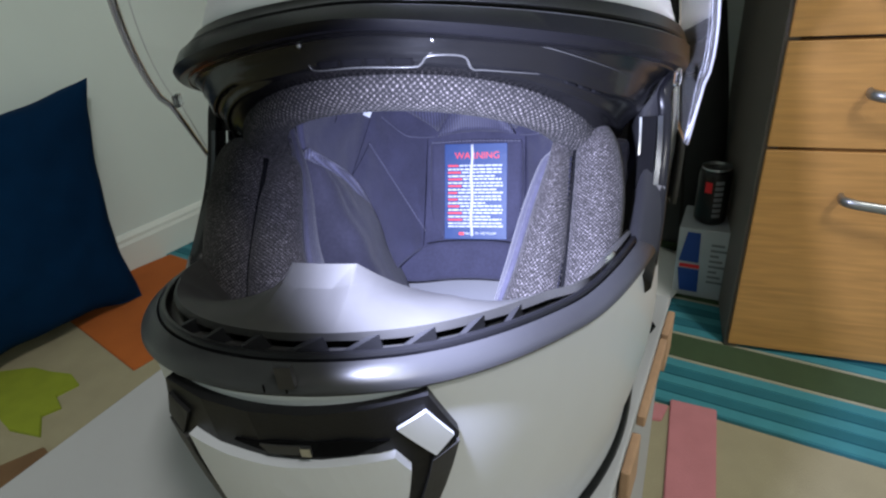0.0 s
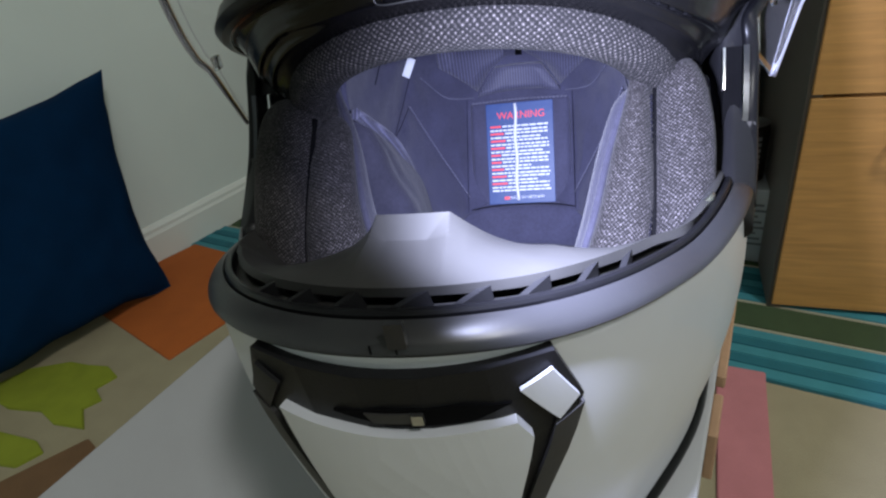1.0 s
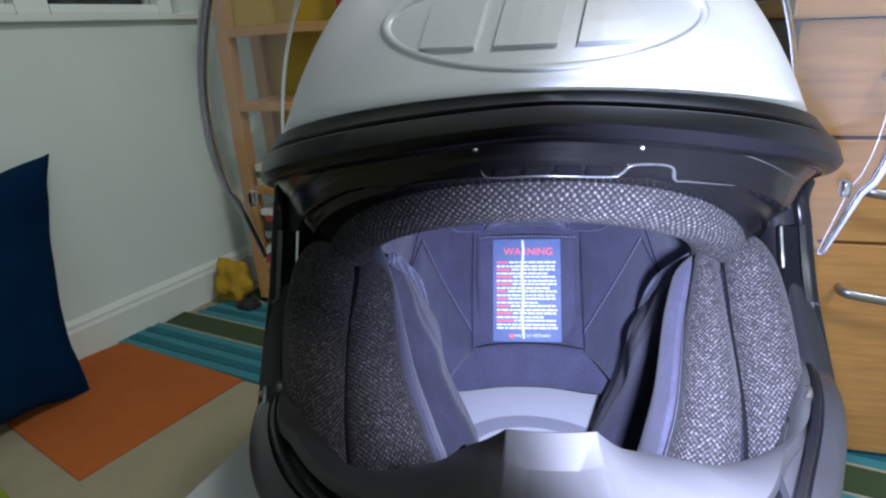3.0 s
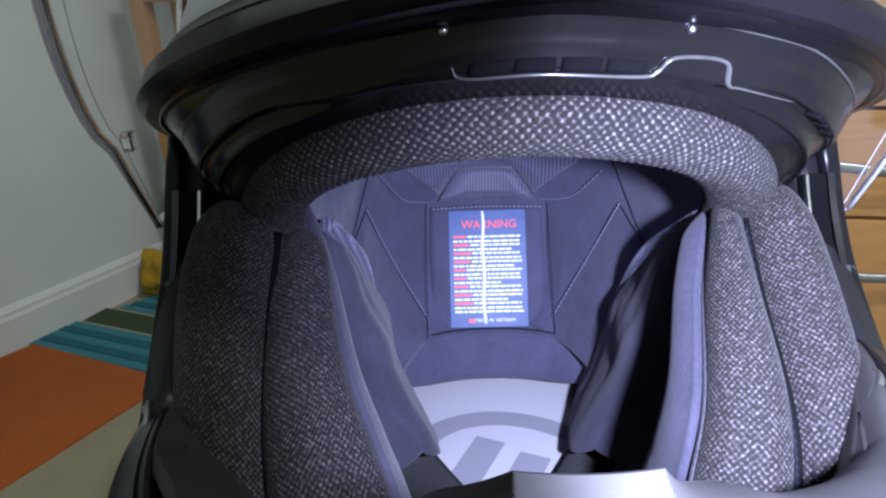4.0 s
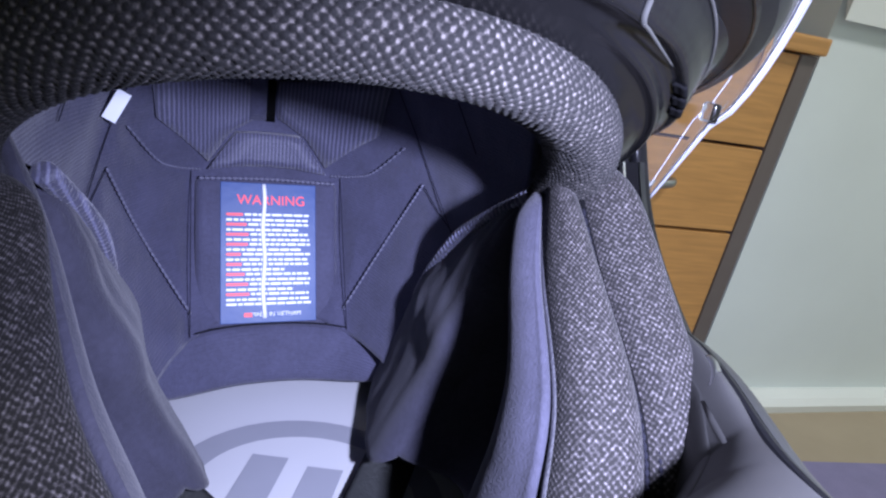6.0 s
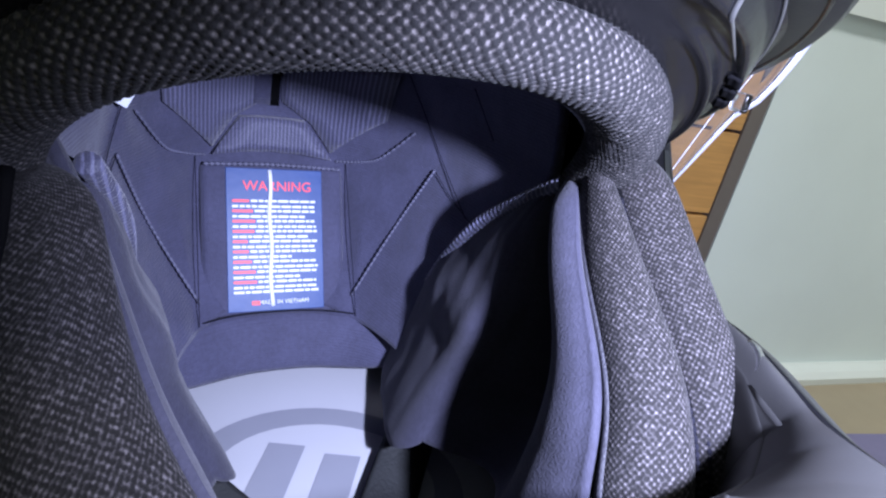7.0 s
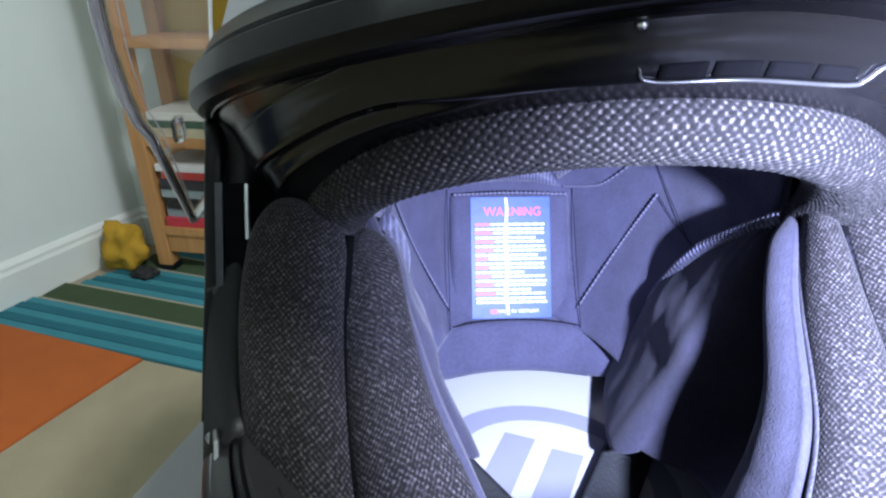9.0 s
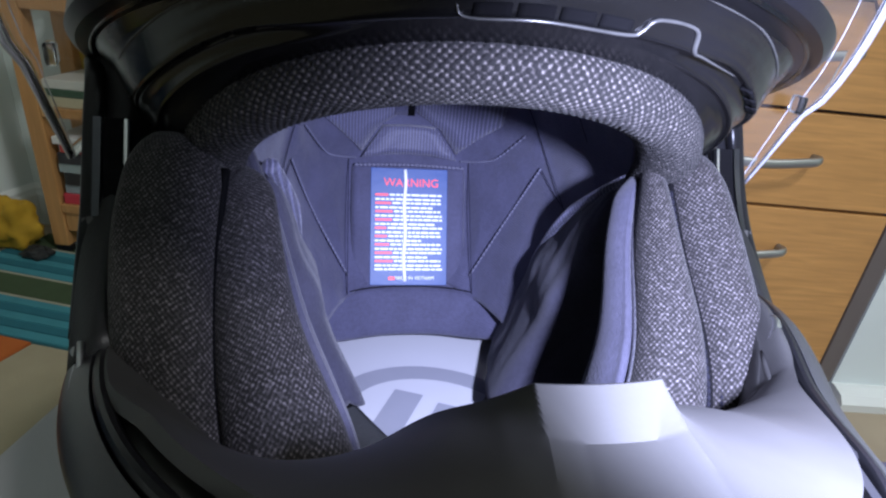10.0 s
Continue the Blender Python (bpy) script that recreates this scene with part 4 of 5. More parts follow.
def liner_f(u, w):
    th, e = 88 + 184 * u, -46 + 136 * w
    k = math.cos(rad(e))
    p = Vector((math.sin(rad(th)) * k, -math.cos(rad(th)) * k, math.sin(rad(e))))
    x, z = LX * p.x, 0.425 + LZ * p.z
    soft = 0.0006 * noise.noise(p * 6) + 0.0003 * noise.noise(p * 15)
    return Vector((x, -0.005 + LY * p.y, z)) + p * (seam_depth(x, z) + soft)


sheet("liner", liner_f, 170, 110, -0.003, LINER, helmet, "navy grey jersey head liner")
PT = lambda x, z, off=-0.0022: liner(x, z, off)
for s in (-1, 1):
    for k, line in enumerate(SEAMS):
        thread("liner_seam", [PT(s * x, z, -0.0008 if k in (0, 4) else -0.0018) for x, z in line], SEWING if k in (0, 4) else THREAD, helmet, 0.00055 if k in (0, 4) else 0.00018, stitches={0: 30, 4: 22}.get(k, 0))


def liner_patch(name, outline, off0, off1, mat, label=""):
    """A padded piece on the liner over an (x, z) outline."""
    bm = bmesh.new()
    f = bm.faces.new([bm.verts.new((x, 0, z)) for x, z in outline])
    ex = bmesh.ops.extrude_face_region(bm, geom=[f])
    bmesh.ops.translate(bm, vec=(0, 1, 0), verts=[g for g in ex["geom"] if isinstance(g, bmesh.types.BMVert)])
    bmesh.ops.triangulate(bm, faces=bm.faces[:])
    bmesh.ops.subdivide_edges(bm, edges=bm.edges[:], cuts=3, use_grid_fill=True)
    for vtx in bm.verts:
        vtx.co = liner(vtx.co.x, vtx.co.z, off0 + (off1 - off0) * vtx.co.y)
    return part(name, bm, mat, helmet, label, True)


for s in (-1, 1):
    liner_patch("crown_mesh", [(s * 0.004, 0.445), (s * 0.004, 0.428), (s * 0.017, 0.420), (s * 0.026, 0.408), (s * 0.045, 0.430), (s * 0.046, 0.455)][::s], -0.001, 0.0022, LINER_RIB, "navy ribbed mesh crown panel")
liner_patch("crown_bridge", [(-0.026, 0.4055), (0.026, 0.4055), (0.0145, 0.4205), (-0.0145, 0.4205)], -0.001, 0.005, LINER_RIB, "navy ribbed padded bridge")
liner_patch("crown_slot", [(-0.0012, 0.426), (0.0028, 0.426), (0.0028, 0.445), (-0.0012, 0.445)], 0, 0.0026, DARK, "dark slot")
liner_patch("crown_tab", [(-0.0085, 0.4265), (-0.0012, 0.4265), (-0.0012, 0.45), (-0.0085, 0.45)], 0, 0.0030, LINER)

# rear panel, label and its print
LT, LB = Vector((0, 0.0975, 0.4025)), Vector((0, 0.0675, 0.3425))
ld = (LT - LB).normalized()
ln = Vector((1, 0, 0)).cross(ld).normalized()
if ln.y > 0:
    ln = -ln
pm = Matrix(((1, ld.x, ln.x, 0), (0, ld.y, ln.y, (LT.y + LB.y) / 2), (0, ld.z, ln.z, (LT.z + LB.z) / 2), (0, 0, 0, 1)))
half = (LT - LB).length / 2


def on_panel(name, bm, mat, parent, label="", smooth=False):
    o = part(name, bm, mat, parent, label, smooth)
    if parent is helmet:
        o.matrix_basis = pm
    return o


on_panel("rear_panel", box_bm(-0.0315, 0.0315, -half - 0.001, half + 0.001, -0.014, -0.0014, 0.004, 3), LINER, helmet, "padded navy rear panel", True)
label = on_panel("warning_label", box_bm(-0.021, 0.021, -half + 0.002, half - 0.0015, -0.0014, -0.0008, 0.0002), LABEL, helmet, "blue cloth warning label with white and red print")
o = text_mesh("heading", "WARNING", 0.0062, Matrix.Translation((0.001, half - 0.0095, -0.0006)), INK_RED, label)
o = text_mesh("origin_line", "MADE IN VIETNAM", 0.0026, Matrix.Translation((0.003, -half + 0.0058, -0.0006)), INK_WHITE, label)
rnd = random.Random(4)
on_panel("print_mark", box_bm(-0.011, -0.0075, -half + 0.0048, -half + 0.0066, -0.0009, -0.0004), INK_RED, label)
y = half - 0.0155
k = 0
while y > -half + 0.0095:
    red = k % 2 == 0 and k < 17
    x = -0.0185
    if red:
        w = rnd.uniform(0.006, 0.010)
        on_panel("print_bar", box_bm(x, x + w, y - 0.0011, y, -0.0009, -0.0004), INK_RED, label)
        x += w + 0.0008
    end = 0.0185 - (rnd.uniform(0, 0.012) if k % 4 == 3 else rnd.uniform(0, 0.001))
    while x < end - 0.001:
        w = min(rnd.uniform(0.0015, 0.0048), end - x)
        on_panel("print_bar", box_bm(x, x + w, y - 0.0010, y, -0.0009, -0.0004), INK_WHITE, label)
        x += w + 0.0006
    y -= 0.00205 if k % 2 else 0.00245
    k += 1
crease = [Vector((-0.0025 + 0.0004 * math.sin(q * 0.7), half - 0.002 - (2 * half - 0.006) * q / 20, -0.0004)) for q in range(21)]
sweep("fold", crease, ring(0.0009, 0.0005, 8), INK_WHITE, label, label="pale raised fold down the label")
thread("panel_stitch", [pm @ Vector((-0.03, half - 0.0005, 0)), pm @ Vector((0, half + 0.0004, 0)), pm @ Vector((0.03, half - 0.0005, 0))], SEWING, helmet, 0.0007, stitches=26)



def neck(u, w):
    """The flat padded neck band under the label."""
    x = 0.050 - 0.100 * u
    q = abs(x) / 0.050
    swell = 0.0035 * math.sin(math.pi * w) ** 0.5
    return Vector((x, 0.0690 - 0.020 * q ** 2.4 - 0.013 * w - swell, 0.3450 - 0.0235 * w * (1 - 0.45 * q ** 5) - 0.001 * math.sin(math.pi * u)))


sheet("neck_band", neck, 40, 12, 0.010, LINER, helmet, "navy grey padded neck band")
# a dark line that paints the thin shadow along the band's top edge
thread("neck_shadow", [neck(k / 20, 0.0) + Vector((0, -0.001, 0)) for k in range(21)], THREAD, helmet, 0.0004, 40)
path = smooth_path([(-0.088, 0.0, 0.326), (-0.076, 0.055, 0.326), (-0.045, 0.095, 0.326), (0, 0.108, 0.326), (0.045, 0.095, 0.326), (0.076, 0.055, 0.326), (0.088, 0.0, 0.326)], 50)
sweep("lower_padding", path, ring(0.02, 0.008, 12), DARK, helmet, label="dark foam edge")
for s in (-1, 1):
    strap = smooth_path([(s * 0.055, -0.005, 0.345), (s * 0.046, 0.004, 0.330), (s * 0.038, -0.004, 0.3205), (s * 0.02, -0.03, 0.3185)], 20)
    sweep("chin_strap", strap, ring(0.010, 0.0012, 10), BAGM, helmet, up=(0, -0.4, 1), label="black webbing chin strap")
tag = part("size_tag", box_bm(-0.0022, 0.0022, -0.0004, 0.0004, -0.0055, 0.0055, 0.0002), INK_WHITE, helmet, "small white fabric tag")
tag.matrix_basis = Matrix.Translation((-0.0545, 0.0540, 0.4390)) @ Matrix.Rotation(0.5, 4, "Y")


# ---- chin bar ----
def rim_z(th):
    return 0.3877 + 0.0584 * max(0.0, math.cos(rad(th))) - 0.0007 * max(0, abs(th) - 90) + 0.0095 * smooth01((th - 44) / 22) - 0.0022 * math.exp(-(((th - 40) / 13) ** 2))


def chin(th, t, off=0.0):
    """The chin bar's outer face: azimuth, then 0 at the rim to 1 at the bottom edge."""
    zr = rim_z(th)
    z = zr + (0.3165 - zr) * t
    bulge = math.sin(math.pi * min(1.0, max(0, t) * 1.1 + 0.05))
    a = 0.1010 + 0.006 * bulge - 0.004 * t
    b = 0.1770 + 0.0025 * bulge - 0.014 * max(0, t) ** 1.5
    pinch = math.exp(-(((th - 42) / 14) ** 2))
    return Vector((-0.0045 + (a + off) * math.sin(rad(th)) - 0.004 * pinch, 0.0025 - (b + off) * math.cos(rad(th)) + 0.0035 * smooth01((th - 15) / 25), z))


def chin_off(th, off, dz):
    p = chin(th, 0, off)
    return p + Vector((0, 0, dz))


sheet("chin_bar", lambda u, w: chin(-112 + 224 * u, 1.0 - w * (1.0 - 0.030)), 100, 22, 0.004, SILVER, helmet, "satin silver chin bar")
for name, mat, words, section in (
    ("chin_trim", GUNMETAL, "gunmetal satin trim band of the chin bar", ((0.0010, -0.0066), (0.0020, -0.0063), (0.0024, -0.0055), (0.0021, -0.0046), (0.0012, -0.0036), (-0.0004, -0.0026), (-0.0022, -0.0018), (-0.0034, -0.0015), (-0.0038, -0.0030), (-0.0040, -0.0100))),
    ("chin_gasket", RIM, "satin black rubber chin gasket", ((-0.0039, -0.0026), (-0.0041, -0.0012), (-0.0046, -0.0006), (-0.0054, -0.0004), (-0.0062, -0.0007), (-0.0067, -0.0016), (-0.0070, -0.0060), (-0.0050, -0.0110))),
):
    n = len(section)
    rows = [chin_off(-110 + 220 * i / 100, o, d) for i in range(101) for o, d in section]
    band_ob = link(name, rows, grid_faces(101, n, True) + [tuple(range(n))[::-1], tuple(range(100 * n, 101 * n))], mat, helmet, words)
    band_ob.data.set_sharp_from_angle(angle=rad(30))
sweep("bottom_trim", [chin(-112 + 224 * k / 80, 1.0, 0.0006) for k in range(81)], ring(0.0022, 0.003, 10), RIM, helmet, label="black rubber bottom edge")

sheet("vent_channel", lambda u, w: chin_off(-52 + 104 * u, -0.0060 - 0.0055 * w, -0.0042), 50, 3, 0.003, GREY, helmet)
for k in range(-3, 5):
    th = 7.6 * k + 1.5
    lean = 0.9 if th > 0 else 0.2
    a, b = chin_off(th - 1.0, -0.0066, -0.0018), chin_off(th + 1.0 + 2.6 * lean, -0.0108, -0.0002)
    fin = [a + (b - a) * q / 4 for q in range(5)]
    sweep("vent_slat", fin, [(-0.0010, -0.004), (0.0010, -0.004), (0.0007, 0.0002), (-0.0007, 0.0002)], BLACK, helmet)


def nose(th):
    """1 on the flat nose of the guard, falling off in a hollow curve on both sides."""
    return min(1.0, max(0.0, 1 - (abs(th - 0.2) - 7.4) / 18.0)) ** 2.0


def guard_back(th):
    """The back lip of the guard; towards the hinge side it runs low behind the pad, then curls up to the rim as a cup."""
    if th > 26:
        return chin_off(th, float(np.interp(th, (26, 35, 41.5, 47, 53, 86), (-0.0379, -0.030, -0.019, -0.0125, -0.0112, -0.0112))), float(np.interp(th, (26, 35, 41.5, 47, 53, 86), (-0.0103, -0.0150, -0.0125, -0.0085, -0.0040, -0.0030))))
    n = nose(th)
    side = smooth01((abs(th) - 17) / 30)
    low = smooth01((-th - 14) / 22)
    return chin_off(th, -0.042 + 0.009 * n + 0.019 * side, -0.0105 + 0.0160 * n + 0.001 * side - 0.012 * low)


def guard_f(u, w):
    """The guard from the vent channel (w 0) up to its back lip (w 0.6) and down behind it; creases bound the sunk flat of the nose."""
    v = min(1.0, w / 0.6)
    half = 5.6 - 1.8 * v / 0.7 if v < 0.7 else 3.8 + 3.1 * (v - 0.7) / 0.3
    th = float(np.interp(u, (0, 0.42, 0.46, 0.54, 0.58, 1), (-86, -10.4, 0.2 - half, 0.2 + half, 10.8, 86)))
    dip = v / 0.7 if v < 0.7 else (1 - v) / 0.3
    flank = float(np.interp(u, (0.42, 0.46, 0.54, 0.58), (0, 1, 1, 0)))
    wide = smooth01((abs(th) - 40) / 12)
    a = chin_off(th * (1 - 0.20 * max(0.0, 1 - abs(th) / 24)), -0.0103 + 0.0034 * wide, 0.0010 - 0.001 * wide)
    if w < 0.6:
        p = a.lerp(guard_back(th), v)
        p.z += 0.002 * math.sin(math.pi * v) * (1 - nose(th)) - 0.0017 * dip * flank
        return p
    q = (w - 0.6) / 0.4
    return guard_back(th) + Vector((0, 0.006 * math.sin(q * 1.57) * math.cos(rad(th)), -0.05 * q * q - 0.002 * q))


guard = sheet("breath_guard", guard_f, 401, 101, 0.0025, GREY, helmet, "dark grey moulded breath guard with raised nose")
guard.data.set_sharp_from_angle(angle=rad(17))


def chin_patch(name, outline, off0, off1, mat, label="", parent=None):
    """A raised piece on the chin bar's front over an (x, z) outline."""
    bm = bmesh.new()
    f = bm.faces.new([bm.verts.new((x, 0, z)) for x, z in outline])
    ex = bmesh.ops.extrude_face_region(bm, geom=[f])
    bmesh.ops.translate(bm, vec=(0, 1, 0), verts=[g for g in ex["geom"] if isinstance(g, bmesh.types.BMVert)])
    bmesh.ops.triangulate(bm, faces=bm.faces[:])
    bmesh.ops.subdivide_edges(bm, edges=bm.edges[:], cuts=4, use_grid_fill=True)
    for vtx in bm.verts:
        x, dep, z = vtx.co
        if z < 0.425:
            z -= 0.003 * smooth01((z - 0.385) / 0.02)
        z += 0.144 * (z - 0.3165)
        th = math.degrees(math.asin(max(-0.99, min(0.99, x / 0.117))))
        zr = rim_z(th)
        p = chin(th, (z - zr) / (0.3165 - zr), off0 + (off1 - off0) * dep)
        vtx.co = p
    return part(name, bm, mat, parent or helmet, label)


vent = chin_patch("chin_vent", [(-0.036, 0.4235), (0.036, 0.4235), (0.0415, 0.411), (0.030, 0.380), (0.021, 0.352), (0.015, 0.340), (-0.015, 0.340), (-0.021, 0.352), (-0.030, 0.380), (-0.0415, 0.411)], -0.002, 0.0030, BLACK, "matt black chin vent surround")
chin_patch("vent_plate", [(-0.0290, 0.4125), (-0.018, 0.4118), (0, 0.4112), (0.018, 0.4118), (0.0265, 0.4118), (0.0295, 0.4070), (0.0235, 0.380), (0.015, 0.352), (0.011, 0.343), (-0.011, 0.343), (-0.015, 0.352), (-0.0235, 0.380)], 0.002, 0.0052, SILVER, "satin silver vent plate", vent)
chin_patch("vent_slot", [(-0.014, 0.4148), (-0.002, 0.4166), (0.016, 0.4168), (0.026, 0.4152), (0.018, 0.4128), (0.0, 0.4126)], 0.0025, 0.0034, DARK, "dark vent slot", vent)
chin_patch("vent_slider", [(-0.006, 0.4156), (0.006, 0.4160), (0.006, 0.4136), (-0.004, 0.4134)], 0.003, 0.0038, GREY, "grey slider", vent)
chin_patch("slider_tip", [(0.0050, 0.4160), (0.0075, 0.4160), (0.0075, 0.4138), (0.0050, 0.4138)], 0.0034, 0.0044, METAL, "bright slider tip", vent)
for s in (-1, 1):
    # the right facet's silver paints torch glare on the black surround
    chin_patch("vent_facet", [(s * 0.0280, 0.4180), (s * 0.0350, 0.4205), (s * 0.0402, 0.4120), (s * 0.0355, 0.4082)][::s], 0.003, 0.0040, SILVER if s > 0 else BLACK, "facet of the vent surround", vent)
    chin_patch("vent_rib", [(s * 0.0412, 0.4100), (s * 0.0345, 0.4072), (s * 0.0255, 0.380), (s * 0.017, 0.352), (s * 0.0205, 0.352), (s * 0.0295, 0.380)][::s], 0.003, 0.0042, GREY, "grey side rib", vent)
    sweep("plate_line", [chin(s * (4 + 8 * q / 10), 0.62 - 0.2 * q / 10, 0.0056) for q in range(11)], ring(0.0005, 0.0004, 6), GREY, vent)
chin_patch("latch_mark", [(0.0030, 0.4315), (0.0070, 0.4315), (0.0070, 0.4265), (0.0030, 0.4265)], 0.001, 0.0025, GUNMETAL, "small dark latch mark")
for th in (-0.6, 2.2):
    sweep("gasket_notch", [chin_off(th, 0.0022, -0.0052 + 0.0020 * k / 4) for k in range(5)], ring(0.00022, 0.00022, 6), DARK, helmet)


# ---- crown details: emblem ring, top vent ----
def crown_patch(name, outline, off0, off1, mat, label="", parent=None, cuts=3):
    """A raised piece on the crown over an (x, elevation) outline."""
    bm = bmesh.new()
    f = bm.faces.new([bm.verts.new((x, 0, e)) for x, e in outline])
    ex = bmesh.ops.extrude_face_region(bm, geom=[f])
    bmesh.ops.translate(bm, vec=(0, 1, 0), verts=[g for g in ex["geom"] if isinstance(g, bmesh.types.BMVert)])
    bmesh.ops.triangulate(bm, faces=bm.faces[:])
    bmesh.ops.subdivide_edges(bm, edges=bm.edges[:], cuts=cuts, use_grid_fill=True)
    for vtx in bm.verts:
        x, dep, e = vtx.co
        th = math.degrees(math.asin(max(-0.99, min(0.99, x / (AX * math.cos(rad(e)))))))
        vtx.co = crown(th, e, off0 + (off1 - off0) * dep)
    return part(name, bm, mat, parent or helmet, label)


EC = 43.5
rows = []
for k in range(64):
    a = 2 * math.pi * k / 64
    ca, sa = math.cos(a), math.sin(a)
    row = []
    for rx, re, off in ((0.0455, 6.0, -0.0005), (0.0448, 5.85, 0.0007), (0.0436, 5.6, 0.0010), (0.0424, 5.3, 0.0007), (0.0418, 5.15, -0.0005)):
        x, e = rx * ca, EC + re * sa
        th = math.degrees(math.asin(x / (AX * math.cos(rad(e)))))
        row.append(crown(th, e, off))
    rows.append(row)
link("emblem_ring", [p for r in rows for p in r], [(i * 5 + j, ((i + 1) % 64) * 5 + j, ((i + 1) % 64) * 5 + j + 1, i * 5 + j + 1) for i in range(64) for j in range(4)], SILVER, helmet, "raised silver oval emblem")
for x0, x1 in ((-0.030, -0.0155), (-0.0105, 0.005), (0.010, 0.0255)):
    crown_patch("emblem_block", [(x0 - 0.0020, EC - 3.3), (x1 - 0.0020, EC - 3.3), (x1 + 0.0020, EC + 3.3), (x0 + 0.0020, EC + 3.3)], -0.0005, 0.0014, SILVER, "raised silver block", cuts=2)
tv = crown_patch("top_vent", [(-0.030, 60.5), (-0.022, 63), (-0.010, 66.5), (0.010, 66.5), (0.022, 63), (0.030, 60.5), (0.028, 66), (0.018, 76), (-0.018, 76), (-0.028, 66)], -0.001, 0.007, SILVER, "satin silver top air scoop")
for s in (-1, 1):
    crown_patch("scoop_slot", [(s * 0.006, 66.6), (s * 0.019, 64.6), (s * 0.021, 66.6), (s * 0.008, 69.5)][::s], 0.004, 0.0082, DARK, "dark scoop opening", tv)


# ---- visor and its side mounts ----
HINGE = Vector((-0.004, -0.018, 0.470))
PSI = rad(84)
FWD, UPV = Vector((0, -math.cos(PSI), math.sin(PSI))), Vector((0, math.sin(PSI), math.cos(PSI)))


def visor_f(u, w):
    q = 2 * u - 1
    s, a = (1 if q >= 0 else -1), abs(q)
    if a < 0.82:
        al = a / 0.82 * 90
        x, f, k = 0.110 * math.sin(rad(al)), 0.138 * math.cos(rad(al)), math.cos(rad(al)) ** 0.6
    else:
        x, f, k = 0.110, -0.030 * (a - 0.82) / 0.18, 0.0
    end = max(0.0, (a - 0.82) / 0.18)
    lo = -0.020 - 0.034 * k + 0.012 * end
    hi = 0.030 + 0.020 * k - 0.020 * end
    h = lo + (hi - lo) * w
    bend = 1 - (h / 0.19) ** 2
    return HINGE + Vector((s * x * (0.985 + 0.015 * bend), 0, 0)) + FWD * (f * bend) + UPV * h


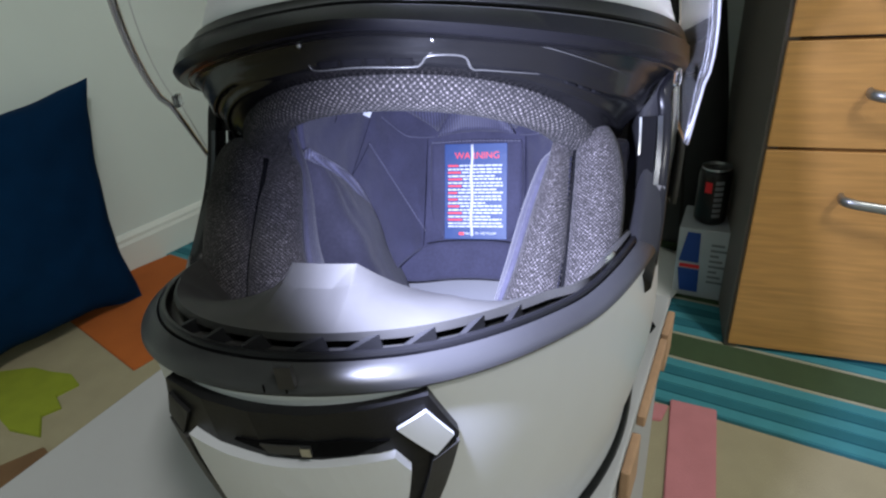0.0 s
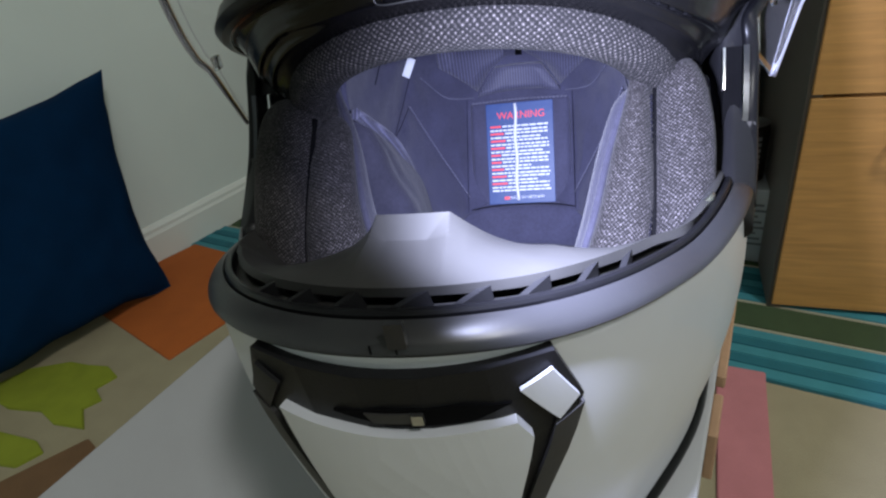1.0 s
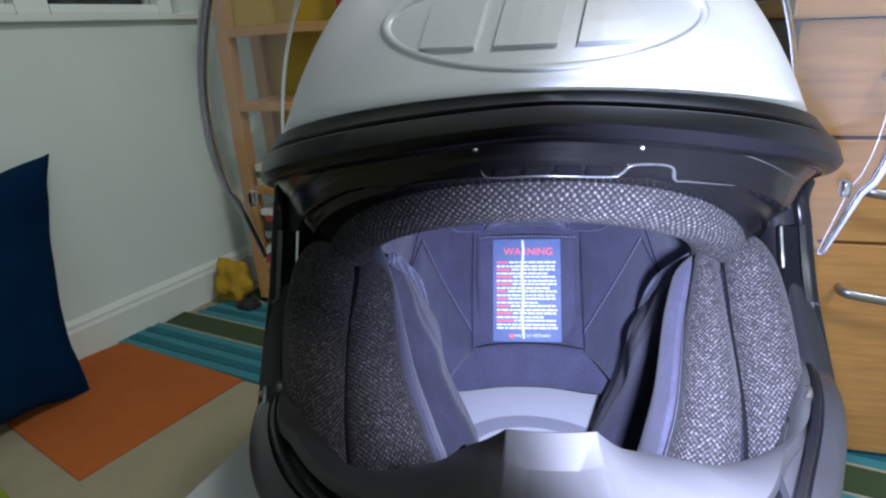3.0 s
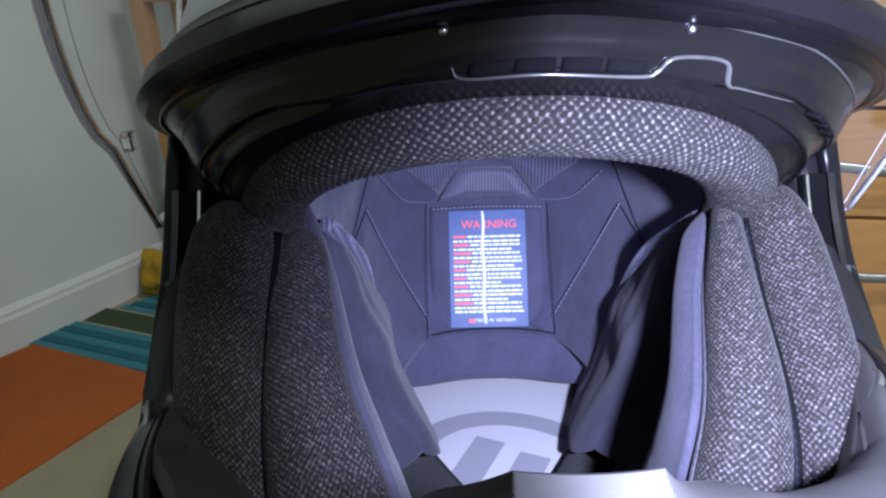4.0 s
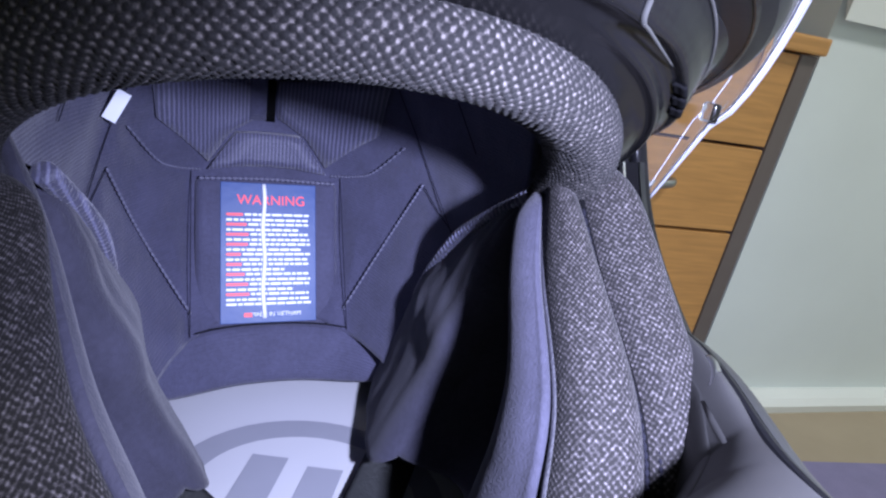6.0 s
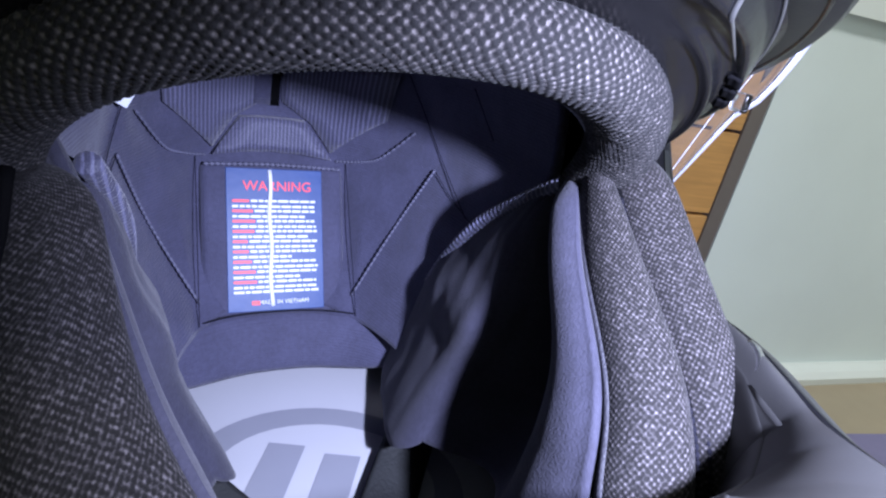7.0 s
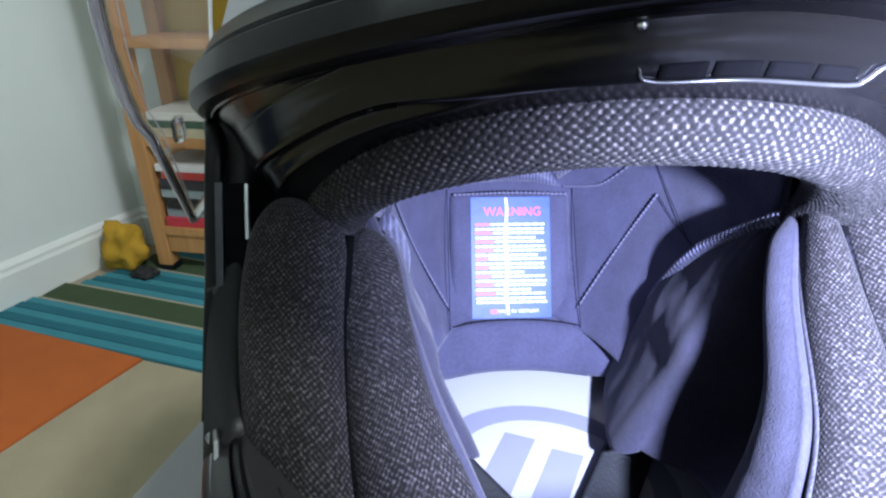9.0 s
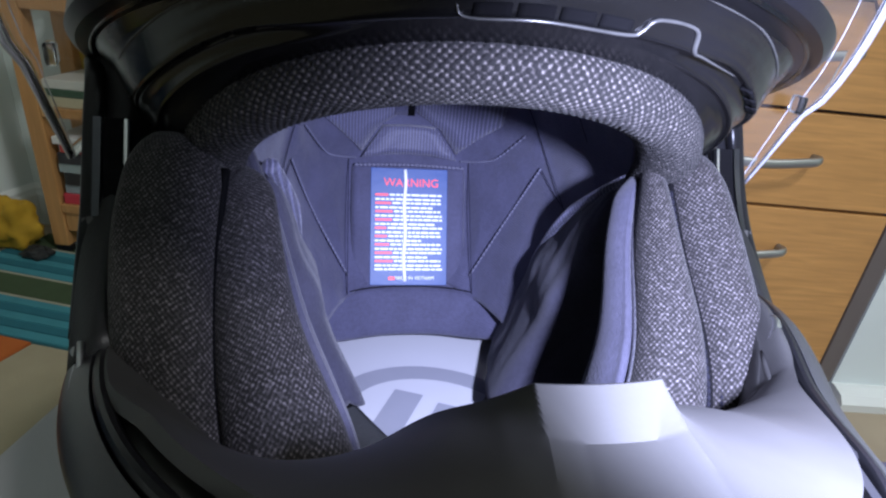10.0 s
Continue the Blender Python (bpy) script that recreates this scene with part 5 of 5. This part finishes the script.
visor = sheet("visor", visor_f, 90, 20, 0.0014, VISOR, helmet, "clear raised visor")
visor.visible_shadow = False
for w, r in ((0.0, 0.0005), (0.13, 0.0002), (1.0, 0.0005)):
    lip = sweep("visor_edge", [Vector(visor_f(k / 80, w)) for k in range(81)], ring(r, r, 8), EDGE, visor, up=(0.3, 0.2, 1), label="moulded clear edge")
    lip.visible_shadow = False
for s in (-1, 1):
    bind = [pad_path(s * (0.22 + 0.70 * k / 24)) + Vector((0, 0.0100, -0.0062)) for k in range(25)]
    sweep("brow_binding", bind, ring(0.0012, 0.0012, 8), LINER, helmet, label="navy bound rear edge of the brow pad")
    sheet("visor_mount", lambda u, w: crown(s * (89 + 21 * u) if s > 0 else s * (110 - 21 * u), -12 + 33 * w, 0.0030), 18, 14, 0.003, GREY, helmet, "dark grey visor hinge plate")
    k = part("hinge_knob", box_bm(-0.0012, 0.0012, -0.003, 0.003, -0.0026, 0.0026, 0.0010, 3), CLEAR, helmet, "clear plastic hinge knob", True)
    k.matrix_basis = Matrix.Translation((s * 0.0990 - 0.004, -0.046, 0.472)) @ Matrix.Rotation(s * -0.25, 4, "Z")
    wall_f = lambda u, w, s=s: Vector((s * (0.0985 + 0.008 * u) - 0.003, -0.016 + 0.10 * u, 0.330 + 0.138 * w))
    sheet("side_foam", (lambda u, w: wall_f(1 - u, w)) if s > 0 else wall_f, 6, 6, 0.004, DARK, helmet, "dark foam inside the shell")
    # eyeport side: dark jamb, bright metal strip, grey lower strip, chrome hook
    def edge(q, x, y, s=s):
        """A point beside the eyeport's side edge: q 0 at its top, 2 at the hook; x outwards, y to the back."""
        k = 0.5 * q * (q - 1)
        p = Vector((0.0965 - 0.0025 * q - 0.0055 * k, -0.028 - 0.018 * q - 0.014 * k, 0.453 - 0.022 * q + 0.0045 * k))
        return Vector((s * (p.x + x) - (0.006 if s < 0 else 0.003), p.y + y, p.z))

    flat = lambda w, t: [(-w, -t), (w, -t), (w, t), (-w, t)]
    post = [crown(s * 72, brow_low(72) - 0.5, brow_out(72) - 0.004), edge(-0.3, 0.0022, 0.004), edge(0.0, 0.0022, 0.003), edge(0.5, 0.0024, 0.003), edge(1.0, 0.0026, 0.003), edge(1.5, 0.0034, 0.003), edge(2.0, 0.0040, 0.003)]
    sweep("side_gasket", smooth_path(post, 50), ring(0.0026, 0.0020, 16, 0.7), RIM, helmet, up=(0, -1, 0), label="satin black rubber gasket down the side of the eyeport")
    sweep("inner_strip", [edge(0.55 * k / 6, -0.0075, -0.001) for k in range(7)], flat(0.0004, 0.0008), METAL, helmet, up=(0, -1, 0), label="thin bright metal strip")
    sweep("eyeport_jamb", [edge(-0.45 + 3.0 * k / 30, -0.0015, 0.0215) for k in range(31)], ring(0.0070, 0.0135, 32, 0.45), BLACK, helmet, up=(0, -1, 0), label="matt black eyeport side")
    sweep("metal_strip", [edge(k / 8, 0.0, 0.0) for k in range(9)], flat(0.0010, 0.001), STEEL, helmet, up=(0, -1, 0), label="bright metal strip")
    sweep("side_strip", [edge(1.02 + 0.9 * k / 10, 0.0012, 0.0012) for k in range(11)], flat(0.0026, 0.0012), BLUE_GREY, helmet, up=(0, -1, 0), label="blue-grey side strip")
    hook = smooth_path([(0.0725, -0.088, 0.4245), (0.0712, -0.091, 0.4247), (0.0685, -0.0945, 0.4238), (0.0665, -0.0965, 0.4215)], 12) if s > 0 else [edge(2.0 + 0.3 * k / 8, 0.003 - 0.004 * k / 8, -0.002 - 0.004 * k / 8) for k in range(9)]
    sweep("chrome_hook", hook, ring(0.0016, 0.0013, 10), METAL, helmet, up=(0, -1, 0), label="small chrome hook")
    sweep("jamb_slot", [edge(1.05 * k / 6, -0.0045, -0.0005) for k in range(7)], [(-0.003, -0.003), (0.003, -0.003), (0.003, 0.0005), (-0.003, 0.0005)], DARK, helmet, up=(0, -1, 0), label="dark slot")
    if s < 0:
        sweep("lower_line", [edge(1.75 + 0.7 * k / 10, -0.002, -0.014) for k in range(11)], ring(0.0007, 0.0007, 6), METAL, helmet, label="thin bright edge line")

inv = helmet.matrix_basis.inverted()
for o in helmet.children:
    o.matrix_parent_inverse = inv
